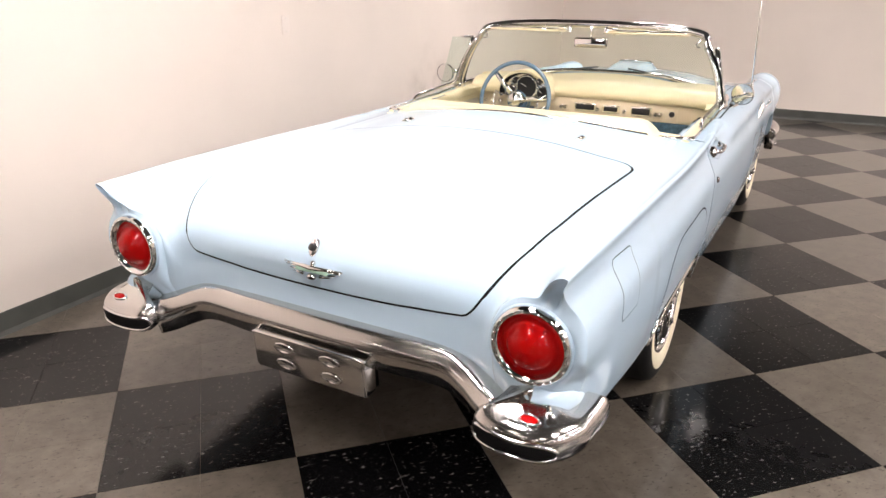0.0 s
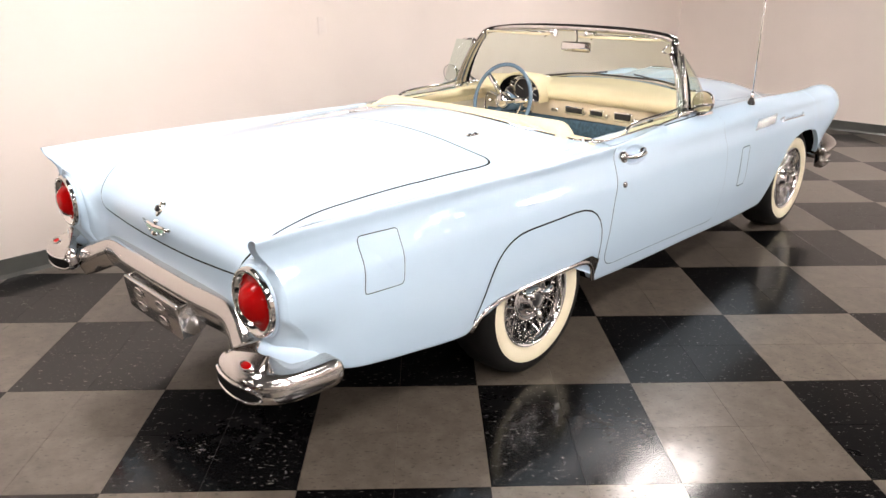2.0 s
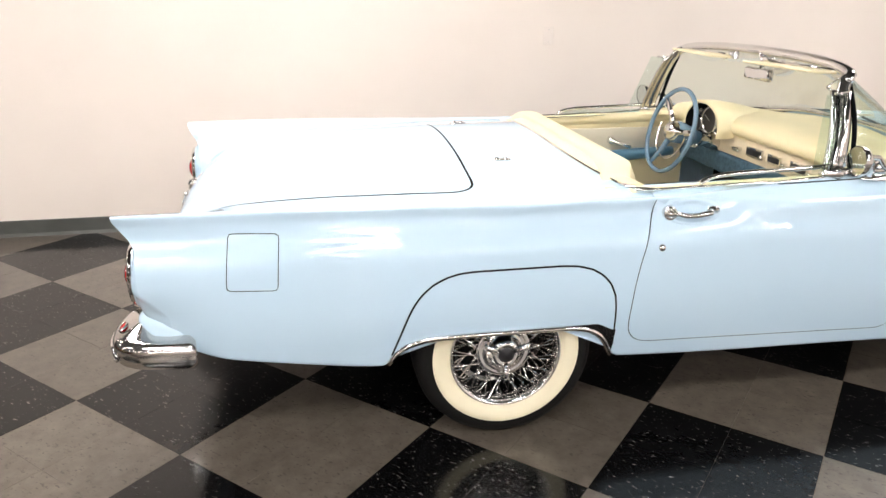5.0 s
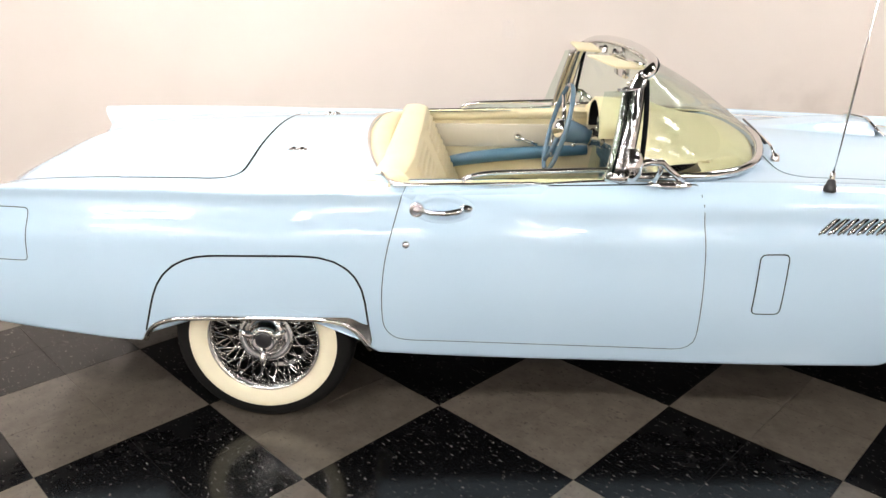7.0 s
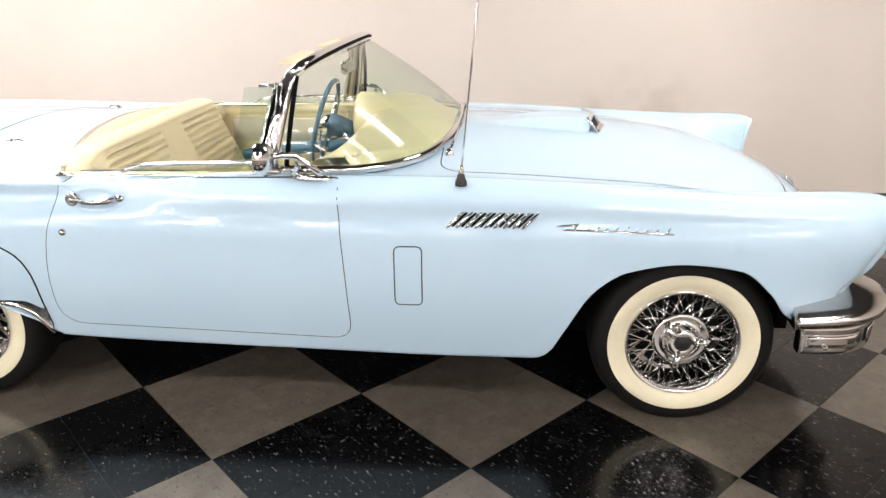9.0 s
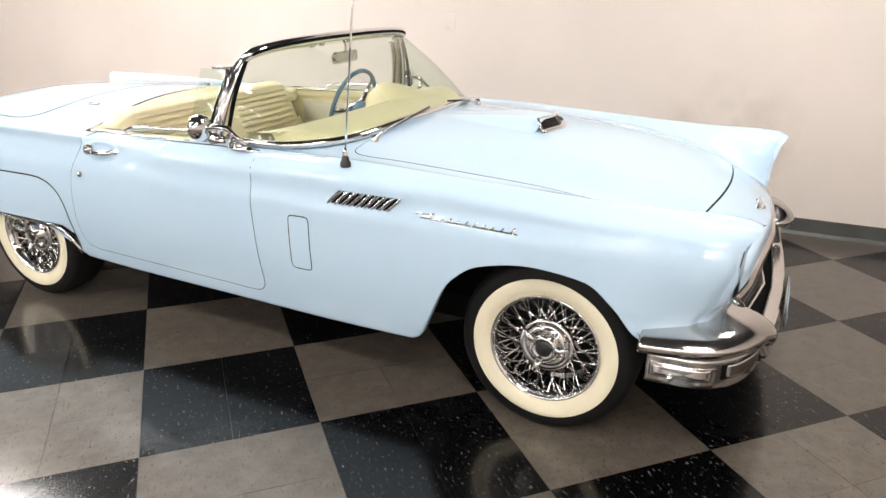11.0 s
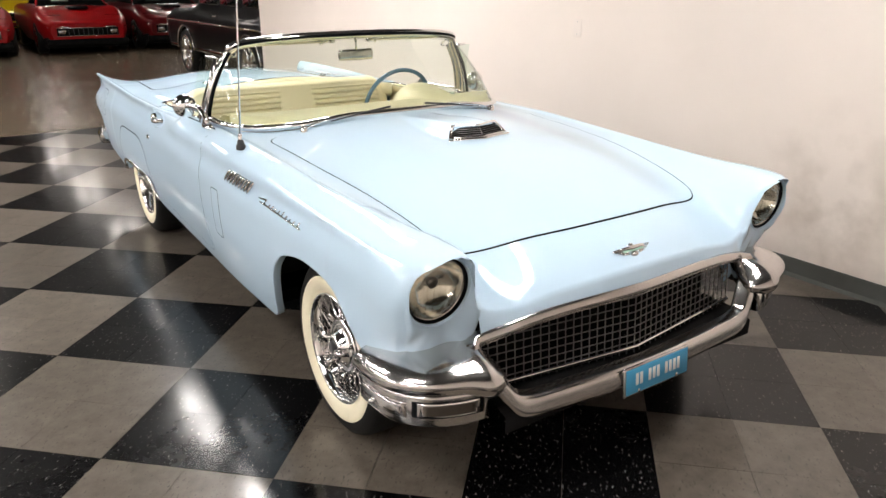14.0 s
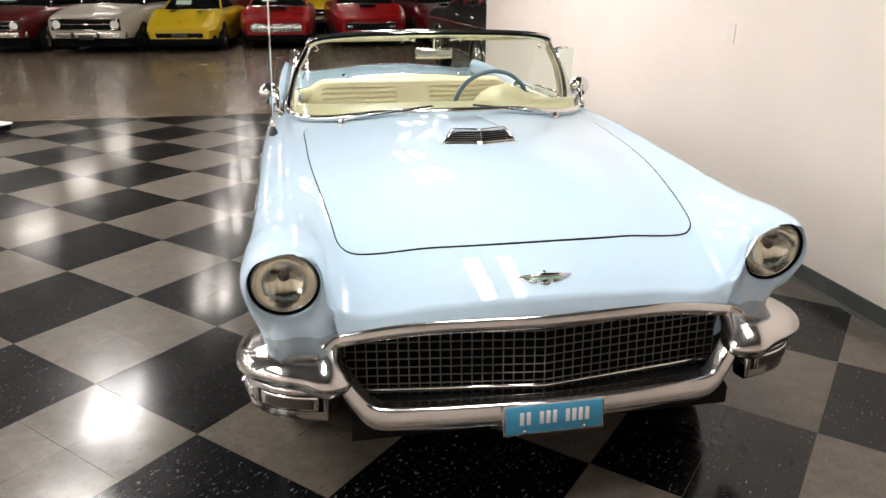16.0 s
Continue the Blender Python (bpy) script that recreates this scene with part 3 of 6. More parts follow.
def panel(name, outline, place, material, parent, lift=0.0016, n=120, rings=14, gap=0.0021, label="", line=0.0008, narrow=None, tight=1.0):
    """A body panel laid on the surface inside an outline, with a dark shut line round it.
    place(a, b, lift) maps the outline's two coordinates onto the body."""
    P = resample(outline, n)
    cx, cy = sum(p[0] for p in P) / n, sum(p[1] for p in P) / n
    rows = []
    for k in range(rings):
        f = 1 - (k / rings)
        rows.append([place(cx + (a - cx) * f, cy + (b - cy) * f, lift) for a, b in P])
    rim = [place(cx + (a - cx) * 1.002, cy + (b - cy) * 1.002, -0.004) for a, b in P]
    bm = grid([rim, rows[0]], close_v=True)
    grid(rows, close_v=True, bm=bm)
    c = bm.verts.new(place(cx, cy, lift))
    bm.verts.ensure_lookup_table()
    m = len(bm.verts) - 1
    for j in range(n):
        bm.faces.new((bm.verts[m - n + j], bm.verts[m - n + (j + 1) % n], c))
    ob = part(name, bm, material, parent, label)
    if gap:
        area = sum(P[i - 1][0] * P[i][1] - P[i][0] * P[i - 1][1] for i in range(n))
        o = 1 if area > 0 else -1
        outer = []
        for i in range(n):
            t = Vector(P[(i + 1) % n]) - Vector(P[i - 1])
            t.normalize()
            outer.append((P[i][0] + o * t.y * 2 * gap * (narrow(P[i][0]) if narrow else 1), P[i][1] - o * t.x * 2 * gap * (tight if P[i][1] > 0.3 else 1)))
        part("shut_line", grid([[place(a, b, line) for a, b in outer], [place(a, b, line + 0.0003) for a, b in P]], close_v=True), M_GAP, ob)
    return ob


def on_side(sgn):
    return lambda x, z, lift: p_side(x, z, sgn, lift)


def on_top(x, y, lift):
    return p_top(x, y, lift)


for sgn in (-1, 1):
    door = panel("door", rounded([(0.498, 0.862), (0.423, 0.60), (0.423, 0.337), (1.482, 0.315), (1.472, 0.60), (1.448, 0.878)], [0.01, 0.25, 0.09, 0.07, 0.2, 0.01]), on_side(sgn), M_PAINT, CAR, gap=0.0014)
    panel("fender_skirt", rounded([(-0.398, 0.345), (-0.29, 0.645), (0.350, 0.648), (0.376, 0.312), (0.345, 0.352), (0.27, 0.412), (-0.25, 0.420), (-0.335, 0.402)], [0.005, 0.16, 0.19, 0.005, 0.02, 0.05, 0.05, 0.04]), on_side(sgn), M_PAINT, CAR, gap=0.0034)
    panel("vent_door", rounded([(1.644, 0.468), (1.644, 0.675), (1.732, 0.677), (1.732, 0.468)], 0.016), on_side(sgn), M_PAINT, CAR, n=60, rings=6, gap=0.0020, lift=0.0012)
panel("fuel_door", rounded([(-0.894, 0.632), (-0.880, 0.797), (-0.733, 0.793), (-0.745, 0.626)], 0.012), on_side(-1), M_PAINT, CAR, n=60, rings=4, gap=0.0013, lift=0.0010)
def back_pt_raw(x, y):
    if x >= XR:
        return Vector(p_top(x, y))
    return Vector(warp(XR, y, top(XR, y) - (XR - x) * 2.8))


def on_tail(x, y, lift):
    """On the deck, and past its end down the back panel."""
    e = 0.004
    n = (back_pt_raw(x + e, y) - back_pt_raw(x - e, y)).cross(back_pt_raw(x, y + e) - back_pt_raw(x, y - e)).normalized()
    return tuple(back_pt_raw(x, y) + n * (lift if n.z - n.x > 0 else -lift))


def x_at(y, z):
    """Where the tail's surface stands at height z."""
    lo, hi = XR, -0.9
    for _ in range(40):
        m = 0.5 * (lo + hi)
        lo, hi = (m, hi) if top(m, y) < z else (lo, m)
    return lo


half = [(x_at(y, 0.634 + 0.022 * (y / 0.5) ** 2.2), y) for y in (0.0, 0.1, 0.2, 0.3, 0.4, 0.46, 0.515)] + [(-1.055, 0.566), (-0.90, 0.632), (-0.085, 0.668)]
panel("trunk_lid", rounded([(x, -y) for x, y in half[1:]] + half[:0:-1] + half[:1], [0.03] * 5 + [0.05, 0.05, 0.15, 0.10, 0.10, 0.15, 0.05, 0.05] + [0.03] * 6, 5), on_tail, M_PAINT, CAR, n=360, rings=40, gap=0.0046, lift=0.0018, line=0.0009, narrow=lambda x: 0.26 if x < -1.09 else 1.0, tight=0.3)
panel("hood", rounded([(1.775, -0.672), (2.4, -0.65), (2.996, -0.578), (3.045, -0.375), (3.063, -0.18), (3.067, 0), (3.063, 0.18), (3.045, 0.375), (2.996, 0.578), (2.4, 0.65), (1.775, 0.672)], [0.11, 0.2, 0.06, 0.1, 0.1, 0.1, 0.1, 0.1, 0.06, 0.2, 0.11], 8), on_top, M_PAINT, CAR, n=240, rings=30, gap=0.0022, narrow=lambda x: 1.3 if x > 2.98 else 0.75)

# ---- wheels ----
def wheel(x, sgn):
    """Wire wheel with a whitewall tyre; its outer face lies towards sgn * y."""
    e = new("wheel")
    e.parent = CAR
    e.matrix_local = pose(x, sgn * (0.700 if x > 1 else 0.722), 0.314)
    o = sgn
    prof = [(-0.085, 0.20), (-0.10, 0.235), (-0.103, 0.275), (-0.088, 0.305), (-0.058, 0.315), (0, 0.317), (0.058, 0.315), (0.083, 0.306), (0.096, 0.288), (0.101, 0.268), (0.102, 0.245), (0.097, 0.218), (0.088, 0.200), (0.06, 0.195)]
    bm = lathe([(a * o, r) for a, r in prof], 72, "y")
    for v in bm.verts:
        v.co.z = max(v.co.z, -0.314)
    part("tyre", bm, M_RUBBER, e)
    part("whitewall", lathe([(a * o, r) for a, r in [(0.1015, 0.258), (0.1035, 0.254), (0.1040, 0.240), (0.1000, 0.218), (0.092, 0.202), (0.085, 0.196)]], 72, "y"), M_WHITEWALL, e)
    part("rim", lathe([(a * o, r) for a, r in [(0.085, 0.198), (0.096, 0.197), (0.097, 0.193), (0.090, 0.186), (0.078, 0.181), (0.06, 0.178), (0.03, 0.168), (-0.06, 0.165), (-0.09, 0.2)]], 72, "y"), M_CHROME, e)
    part("brake_drum", lathe([(a * o, r) for a, r in [(-0.07, 0.160), (-0.03, 0.155), (-0.02, 0.14), (-0.015, 0.001)]], 36, "y"), M_BLACK, e)
    part("hub", lathe([(a * o, r) for a, r in [(-0.01, 0.070), (0.02, 0.074), (0.048, 0.094), (0.060, 0.099), (0.067, 0.094), (0.064, 0.082), (0.062, 0.070), (0.074, 0.060), (0.090, 0.052), (0.098, 0.046), (0.100, 0.036), (0.097, 0.028)]], 40, "y"), M_CHROME, e)
    part("hub_emblem", lathe([(a * o, r) for a, r in [(0.096, 0.030), (0.101, 0.024), (0.103, 0.0005)]], 24, "y"), M_GAUGE, e)
    for q in range(3):
        a = 0.5 + x * 0.7 + q * 2.094
        c, s = math.cos(a), math.sin(a)
        part("spinner_ear", tube([(0.035 * c, o * 0.092, 0.035 * s), (0.055 * c, o * 0.108, 0.055 * s), (0.075 * c, o * 0.112, 0.075 * s), (0.095 * c, o * 0.104, 0.095 * s)], [0.012, 0.015, 0.013, 0.005], 8, flat=((0, 1, 0), 0.9)), M_CHROME, e)
    me = None
    for k in range(72):
        a = 2 * math.pi * k / 72
        tw = 0.50 if k % 2 else -0.50
        ro, yo = 0.178, (0.066 if (k // 2) % 2 else 0.040)
        ri, yi = 0.074, (0.044 if (k // 2) % 2 else 0.005)
        p = Vector((ro * math.cos(a), o * yo, ro * math.sin(a)))
        q = Vector((ri * math.cos(a + tw), o * yi, ri * math.sin(a + tw)))
        d = p - q
        if me is None:
            bm = tube([(0, 0, 0), (0, 0, 0.5), (0, 0, 1)], 0.0032, 5)
            me = bpy.data.meshes.new("spoke")
            bm.to_mesh(me)
            bm.free()
            me.materials.append(M_CHROME)
            me.polygons.foreach_set("use_smooth", [True] * len(me.polygons))
        ob = new("spoke", me)
        ob.parent = e
        ob.matrix_local = Matrix.Translation(q) @ d.to_track_quat("Z", "Y").to_matrix().to_4x4() @ Matrix.Diagonal((1, 1, d.length, 1))
    return e


for x in (0.0, WHEELBASE):
    for sgn in (-1, 1):
        wheel(x, sgn)
# black underside and wheel wells
part("chassis", boxbm((-0.72, -0.56, 0.24), (3.0, 0.56, 0.34)), M_BLACK, CAR, smooth=False)
part("sill_underside", boxbm((0.42, -0.80, 0.27), (2.08, 0.80, 0.32)), M_BLACK, CAR, smooth=False)
part("trunk_floor", boxbm((-1.0, -0.74, 0.43), (-0.40, 0.74, 0.50)), M_BLACK, CAR, smooth=False)
part("radiator", boxbm((3.0, -0.62, 0.30), (3.04, 0.62, 0.66)), M_BLACK, CAR, smooth=False)
for sgn in (-1, 1):
    for x, r in ((0.0, 0.40), (WHEELBASE - 0.07, 0.45)):
        rows = [[(x + r * math.cos(t), sgn * yy, 0.25 + (r - 0.02) * math.sin(t)) for t in np.linspace(0.42, math.pi - 0.42, 24)] for yy in (0.50, 0.80, 0.845)]
        part("wheel_well", grid(rows), M_BLACK, CAR)
        part("wheel_well_side", boxbm((x - r, sgn * 0.50 - 0.01, 0.25), (x + r, sgn * 0.50 + 0.01, 0.66)), M_BLACK, CAR, smooth=False)

# ---- windshield ----
def screen_pt(u, v):
    """u from -1 to 1 across, v from 0 at the cowl to 1 at the header."""
    t = u * math.pi / 2
    s, c = math.sin(t), max(math.cos(t), 0.0)
    yb, xb = 0.742 * math.copysign(abs(s) ** 0.8, s), 1.21 + 0.61 * c ** 0.6
    zb = min(0.912 + 0.033 * c, top(xb, min(abs(yb), 0.74)) + 0.018)
    yt, xt = 0.620 * math.copysign(abs(s) ** 0.85, s), 1.275 + 0.078 * c ** 0.8
    zt = 1.192 + 0.056 * c ** 0.7
    bulge = 0.03 * math.sin(math.pi * v)
    n = Vector((0.8 * c + 0.1, 0.6 * s, 0.3))
    return Vector((xb + (xt - xb) * v, yb + (yt - yb) * v, zb + (zt - zb) * v)) + n * bulge


SCREEN = new("windshield")
SCREEN.parent = CAR
US = [-1 + 2 * i / 80 for i in range(81)]
part("glass", grid([[screen_pt(u, v / 10) for u in US] for v in range(11)]), M_GLASS, SCREEN, "clear greenish windshield glass")
part("base_trim", tube([screen_pt(u, 0) for u in US], 0.016, 8), M_CHROME, SCREEN)
part("header", tube([screen_pt(u, 1) + Vector((0, 0, 0.005)) for u in US], 0.021, 10), M_CHROME, SCREEN)
# black seal strip that also stands in for the dark hall mirrored in the chrome
part("header_seal_reflection", tube([screen_pt(u, 1) + Vector((0.017, 0, 0.006)) for u in US[4:77]], 0.0075, 8, flat=((0, 0, 1), 1.15)), M_GAP, SCREEN, "black top seal strip, also standing in for dark reflections in the header")
for sgn in (-1, 1):
    P = [screen_pt(sgn, v / 10) + Vector((-0.012, 0, 0)) for v in range(11)]
    bend = [screen_pt(sgn * u, 1) + Vector((-0.004, 0, 0.004)) for u in (0.985, 0.955, 0.91)]
    part("pillar", tube(P[:10] + bend, [0.035 - 0.009 * v / 9 for v in range(10)] + [0.025, 0.023, 0.020], 12, flat=((1, 0, 0), 0.62)), M_CHROME_DULL, SCREEN)
    part("glass_gasket", tube([screen_pt(sgn * 0.993, v / 10) + Vector((0.012, sgn * 0.002, 0)) for v in range(11)], 0.0085, 8), M_GAP, SCREEN)
    part("pillar_channel", tube([p + Vector((-0.036, -sgn * 0.004, 0)) for p in P[:10]], 0.011, 8), M_CHROME_DULL, SCREEN)
    part("pillar_seal", tube([p + Vector((-0.026, sgn * 0.012, 0)) for p in P[:10]], 0.005, 6), M_GAP, SCREEN)
    part("pillar_foot", tube([P[0] + Vector((-0.05, 0, -0.01)), P[0] + Vector((0.0, 0, 0.0)), P[0] + Vector((0.06, 0, -0.012))], [0.014, 0.034, 0.014], 10), M_CHROME, SCREEN)

# ---- lamps ----
def sweep(path, profile, sgn=1, scales=None, bm=None):
    """A closed profile (outward, up) carried along a path that runs from the car's middle outwards."""
    P = [Vector(p) for p in path]
    rows = []
    for i, p in enumerate(P):
        t = P[min(i + 1, len(P) - 1)] - P[max(i - 1, 0)]
        t.z = 0
        t.normalize()
        o = Vector((-t.y, t.x, 0)) * sgn
        k = scales[i] if scales else 1.0
        prof = profile(i) if callable(profile) else profile
        rows.append([p + o * a * k + Vector((0, 0, b * k)) for a, b in prof])
    n = len(prof)
    bm = grid(rows, close_v=True, bm=bm)
    bm.verts.ensure_lookup_table()
    m = len(bm.verts)
    bm.faces.new([bm.verts[m - n * len(P) + j] for j in range(n)])
    bm.faces.new([bm.verts[m - n + j] for j in range(n)])
    return bm


def lozenge(a0, a1, b0, b1, r, n=5):
    """A rounded rectangle as a profile."""
    return [tuple(p) for p in rounded([(a0, b0), (a1, b0), (a1, b1), (a0, b1)], r, n)]


def flip(pts, sgn):
    return [(p[0], sgn * p[1], p[2]) for p in pts]


M_LENS = glass_mat("lamp_glass", (0.93, 0.93, 0.88), 0.02)
M_REFLECTOR = mat("lamp_reflector", (0.86, 0.84, 0.79), rough=0.10, metal=1.0, bump=0.7, bump_scale=45)
M_AMBER = mat("parking_lens", (0.06, 0.05, 0.04), rough=0.3, spec=0.3, bump=0.6, bump_scale=80)
for sgn in (-1, 1):
    tl = new("tail_light")
    tl.parent = CAR
    tl.matrix_local = tail_pose(sgn)
    part("lamp_pod", lathe([(0.06, 0.104), (0.03, 0.109), (0.0, 0.110), (-0.008, 0.107), (-0.008, 0.098)], 48, "x"), M_PAINT, tl)
    part("bezel", lathe([(-0.004, 0.106), (-0.018, 0.104), (-0.023, 0.098), (-0.020, 0.088), (0.004, 0.081)], 48, "x"), M_CHROME, tl)
    for k in range(28):
        a = 2 * math.pi * k / 28
        part("bezel_bead", lathe([(-0.030, 0.0005), (-0.028, 0.003), (-0.022, 0.0045)], 6, "x", centre=(0.005, 0.096 * math.cos(a), 0.096 * math.sin(a))), M_CHROME, tl)
    part("lens", lathe([(0.000, 0.084), (-0.006, 0.081), (-0.008, 0.072), (-0.007, 0.064), (-0.018, 0.060), (-0.034, 0.047), (-0.046, 0.026), (-0.049, 0.0005)], 40, "x"), M_RED, tl)
    hl = new("headlight")
    hl.parent = CAR
    hl.matrix_local = head_pose(sgn) @ Matrix.Diagonal((1, 0.93, 0.93, 1))
    part("lamp_pod", lathe([(-0.03, 0.112), (0.0, 0.1125), (0.007, 0.1115), (0.010, 0.109), (0.006, 0.1068), (-0.002, 0.1058)], 56, "x"), M_PAINT, hl)
    part("lamp_gasket", lathe([(-0.001, 0.1062), (-0.010, 0.104), (-0.016, 0.0985), (-0.016, 0.094)], 56, "x"), M_GAP, hl)
    part("bezel", lathe([(-0.016, 0.0985), (-0.010, 0.0978), (-0.008, 0.0962), (-0.013, 0.0945)], 56, "x"), M_CHROME_DULL, hl)
    part("reflector", lathe([(-0.013, 0.0955), (-0.032, 0.089), (-0.058, 0.066), (-0.072, 0.036), (-0.077, 0.0005)], 40, "x"), M_REFLECTOR, hl)
    part("lens", lathe([(-0.011, 0.0955), (0.000, 0.081), (0.009, 0.054), (0.013, 0.025), (0.014, 0.0005)], 40, "x"), M_LENS, hl)
    part("bulb_shield", lathe([(-0.05, 0.012), (-0.03, 0.018), (-0.028, 0.012), (-0.027, 0.0005)], 16, "x", centre=(0, 0, 0.012)), M_GRILLE, hl)
    for k in range(7):
        y = -0.06 + 0.02 * k
        h = math.sqrt(max(0.083 ** 2 - y * y, 0))
        part("lens_flute", tube([(-0.010 + 0.016 * (1 - (z / 0.09) ** 2 - (y / 0.09) ** 2), y, z) for z in np.linspace(-h * 0.9, h * 0.4, 8)], 0.0012, 4), M_LENS, hl)

# ---- bumpers ----
fb = new("front_bumper")
fb.parent = CAR
half = spline([(3.338, 0, 0.330), (3.330, 0.22, 0.331), (3.318, 0.40, 0.333), (3.310, 0.485, 0.336), (3.300, 0.530, 0.350), (3.288, 0.562, 0.385), (3.275, 0.592, 0.43)], 34)
bar = [(p[0], -p[1], p[2]) for p in half[:0:-1]] + [tuple(p) for p in half]
part("lower_bar", sweep(bar, [tuple(p) for p in rounded([(-0.05, -0.034), (0.006, -0.036), (0.016, -0.018), (0.002, 0.034), (-0.05, 0.036)], [0.01, 0.010, 0.012, 0.014, 0.01], 5)], -1), M_CHROME_DULL, fb)
for sgn in (-1, 1):
    path = flip(spline([(3.268, 0.568, 0.452), (3.268, 0.61, 0.462), (3.258, 0.67, 0.476), (3.245, 0.74, 0.486), (3.205, 0.80, 0.482), (3.140, 0.838, 0.474), (3.04, 0.848, 0.462), (2.958, 0.846, 0.452)], 56), sgn)
    sc = []
    for i, p in enumerate(path):
        f = min(max((abs(p[1]) - 0.568) / 0.075, 0.0), 1.0)
        sc.append(max(0.06, math.sqrt(1 - (1 - f) ** 2)) * (1 + 0.40 * math.exp(-((abs(p[1]) - 0.645) / 0.055) ** 2) * (i < 30)) * (1 - 0.12 * max(0, (i - 44) / 11)))
    prof = [tuple(p) for p in rounded([(-0.055, -0.034), (0.046, -0.034), (0.058, 0.002), (0.022, 0.034), (-0.085, 0.062), (-0.085, 0.035)], [0.015, 0.022, 0.028, 0.030, 0.010, 0.010], 8)]
    part("upper_roll", sweep(path, prof, -sgn, sc), M_CHROME_DULL, fb)
    path = flip(spline([(3.285, 0.640, 0.392), (3.268, 0.72, 0.392), (3.225, 0.80, 0.390), (3.145, 0.856, 0.386), (3.05, 0.872, 0.386), (2.985, 0.872, 0.386)], 32), sgn)
    part("lower_box", sweep(path, lozenge(-0.05, 0.008, -0.055, 0.050, 0.016), -sgn), M_CHROME_DULL, fb)
    part("parking_light_gap", sweep(path[1:16], lozenge(-0.02, 0.0098, -0.024, 0.032, 0.008), -sgn), M_GAP, fb)
    part("parking_light_frame", sweep(path[2:15], lozenge(-0.02, 0.0120, -0.020, 0.028, 0.008), -sgn), M_CHROME, fb)
    part("parking_light", sweep(path[3:14], lozenge(-0.02, 0.0135, -0.013, 0.021, 0.005), -sgn), M_AMBER, fb)
    part("side_groove", sweep(path[16:31], lozenge(-0.02, 0.0092, -0.030, 0.024, 0.008), -sgn), M_CHROME_DULL, fb)
    part("side_ridge", sweep(path[17:30], lozenge(-0.02, 0.0125, -0.024, 0.018, 0.012), -sgn), M_CHROME, fb)
    part("bumper_bolt", lathe([(0, 0.010), (0.006, 0.009), (0.010, 0.005), (0.011, 0.0005)], 12, "y", centre=(3.06, 0.884 if sgn > 0 else -0.884, 0.366)) if sgn > 0 else lathe([(0, 0.010), (-0.006, 0.009), (-0.010, 0.005), (-0.011, 0.0005)], 12, "y", centre=(3.06, -0.884, 0.366)), M_CHROME, fb)

rb = new("rear_bumper")
rb.parent = CAR
half = spline([(-1.150, 0, 0.507), (-1.147, 0.25, 0.507), (-1.135, 0.43, 0.504), (-1.145, 0.50, 0.482), (-1.170, 0.565, 0.450), (-1.195, 0.615, 0.432)], 26)
bar = [(p[0], -p[1], p[2]) for p in half[:0:-1]] + [tuple(p) for p in half]
prof = [(a, b) for a, b in [tuple(p) for p in rounded([(-0.045, -0.085), (-0.016, -0.085), (0.008, -0.035), (0.012, 0.0), (-0.012, 0.042), (-0.06, 0.046)], [0.005, 0.012, 0.012, 0.02, 0.015, 0.005], 5)]]
part("centre_bar", sweep(bar, prof), M_CHROME_DULL, rb)
for sgn in (-1, 1):
    path = flip(spline([(-1.215, 0.588, 0.440), (-1.248, 0.605, 0.437), (-1.266, 0.66, 0.433), (-1.268, 0.74, 0.432), (-1.245, 0.815, 0.432), (-1.18, 0.862, 0.432), (-1.10, 0.876, 0.432), (-1.03, 0.880, 0.432), (-0.998, 0.876, 0.432)], 44), sgn)

    def pod_profile(i):
        """The pod's section: a rounded front below a plane that climbs inwards, shorter along the body's side."""
        f = smoothstep(23, 30, i)
        deep, rise = 0.150 - 0.085 * f, 0.104 - 0.058 * f
        return [tuple(p) for p in rounded([(-0.07, -0.052), (-0.016, -0.052), (0.001, -0.030), (0.004, 0.014), (-0.014, 0.040), (-deep, rise), (-deep, 0.0)], [0.01, 0.016, 0.018, 0.024, 0.014, 0.008, 0.008], 6)]

    sc = [min(1.0, 0.72 + 0.28 * math.sqrt(i / 4)) * (1 - 0.30 * max(0, (i - 39) / 4) ** 2) for i in range(44)]
    part("exhaust_pod", sweep(path, pod_profile, sgn, sc), M_CHROME_DULL, rb)
    slot = [Vector(p) - Vector((0, 0, 0.016)) for p in path[4:23]]
    ends = [min(1.0, 0.35 + 0.65 * math.sqrt(min(i, 18 - i) / 3)) for i in range(19)]
    part("exhaust_opening", sweep(slot, lozenge(-0.04, 0.0050, -0.019, 0.022, 0.012), sgn, ends), M_BLACK, rb)
    edge = []
    for h in (0.024, -0.022):
        row = []
        for i, p in enumerate(slot):
            t = (slot[min(i + 1, 18)] - slot[max(i - 1, 0)]).normalized()
            row.append(p + Vector((-t.y, t.x, 0)) * sgn * (0.002 if h > 0 else 0.0) + Vector((0, 0, h * ends[i])))
        edge += row if h > 0 else row[::-1]
    part("exhaust_lip", tube(edge, 0.0055, 8, closed=True), M_CHROME, rb)
    for nm, prof, m in (("red_reflector", [(0, 0.020), (0.004, 0.018), (0.006, 0.009), (0.007, 0.0005)], M_RED), ("reflector_ring", [(0, 0.025), (0.004, 0.024), (0.006, 0.021), (0.003, 0.019)], M_CHROME)):
        part(nm, lathe(prof, 20, "z", sy=0.62, sz=1.25), m, rb).matrix_local = pose(-1.232, sgn * 0.742, 0.4835, 0, -25, 0)

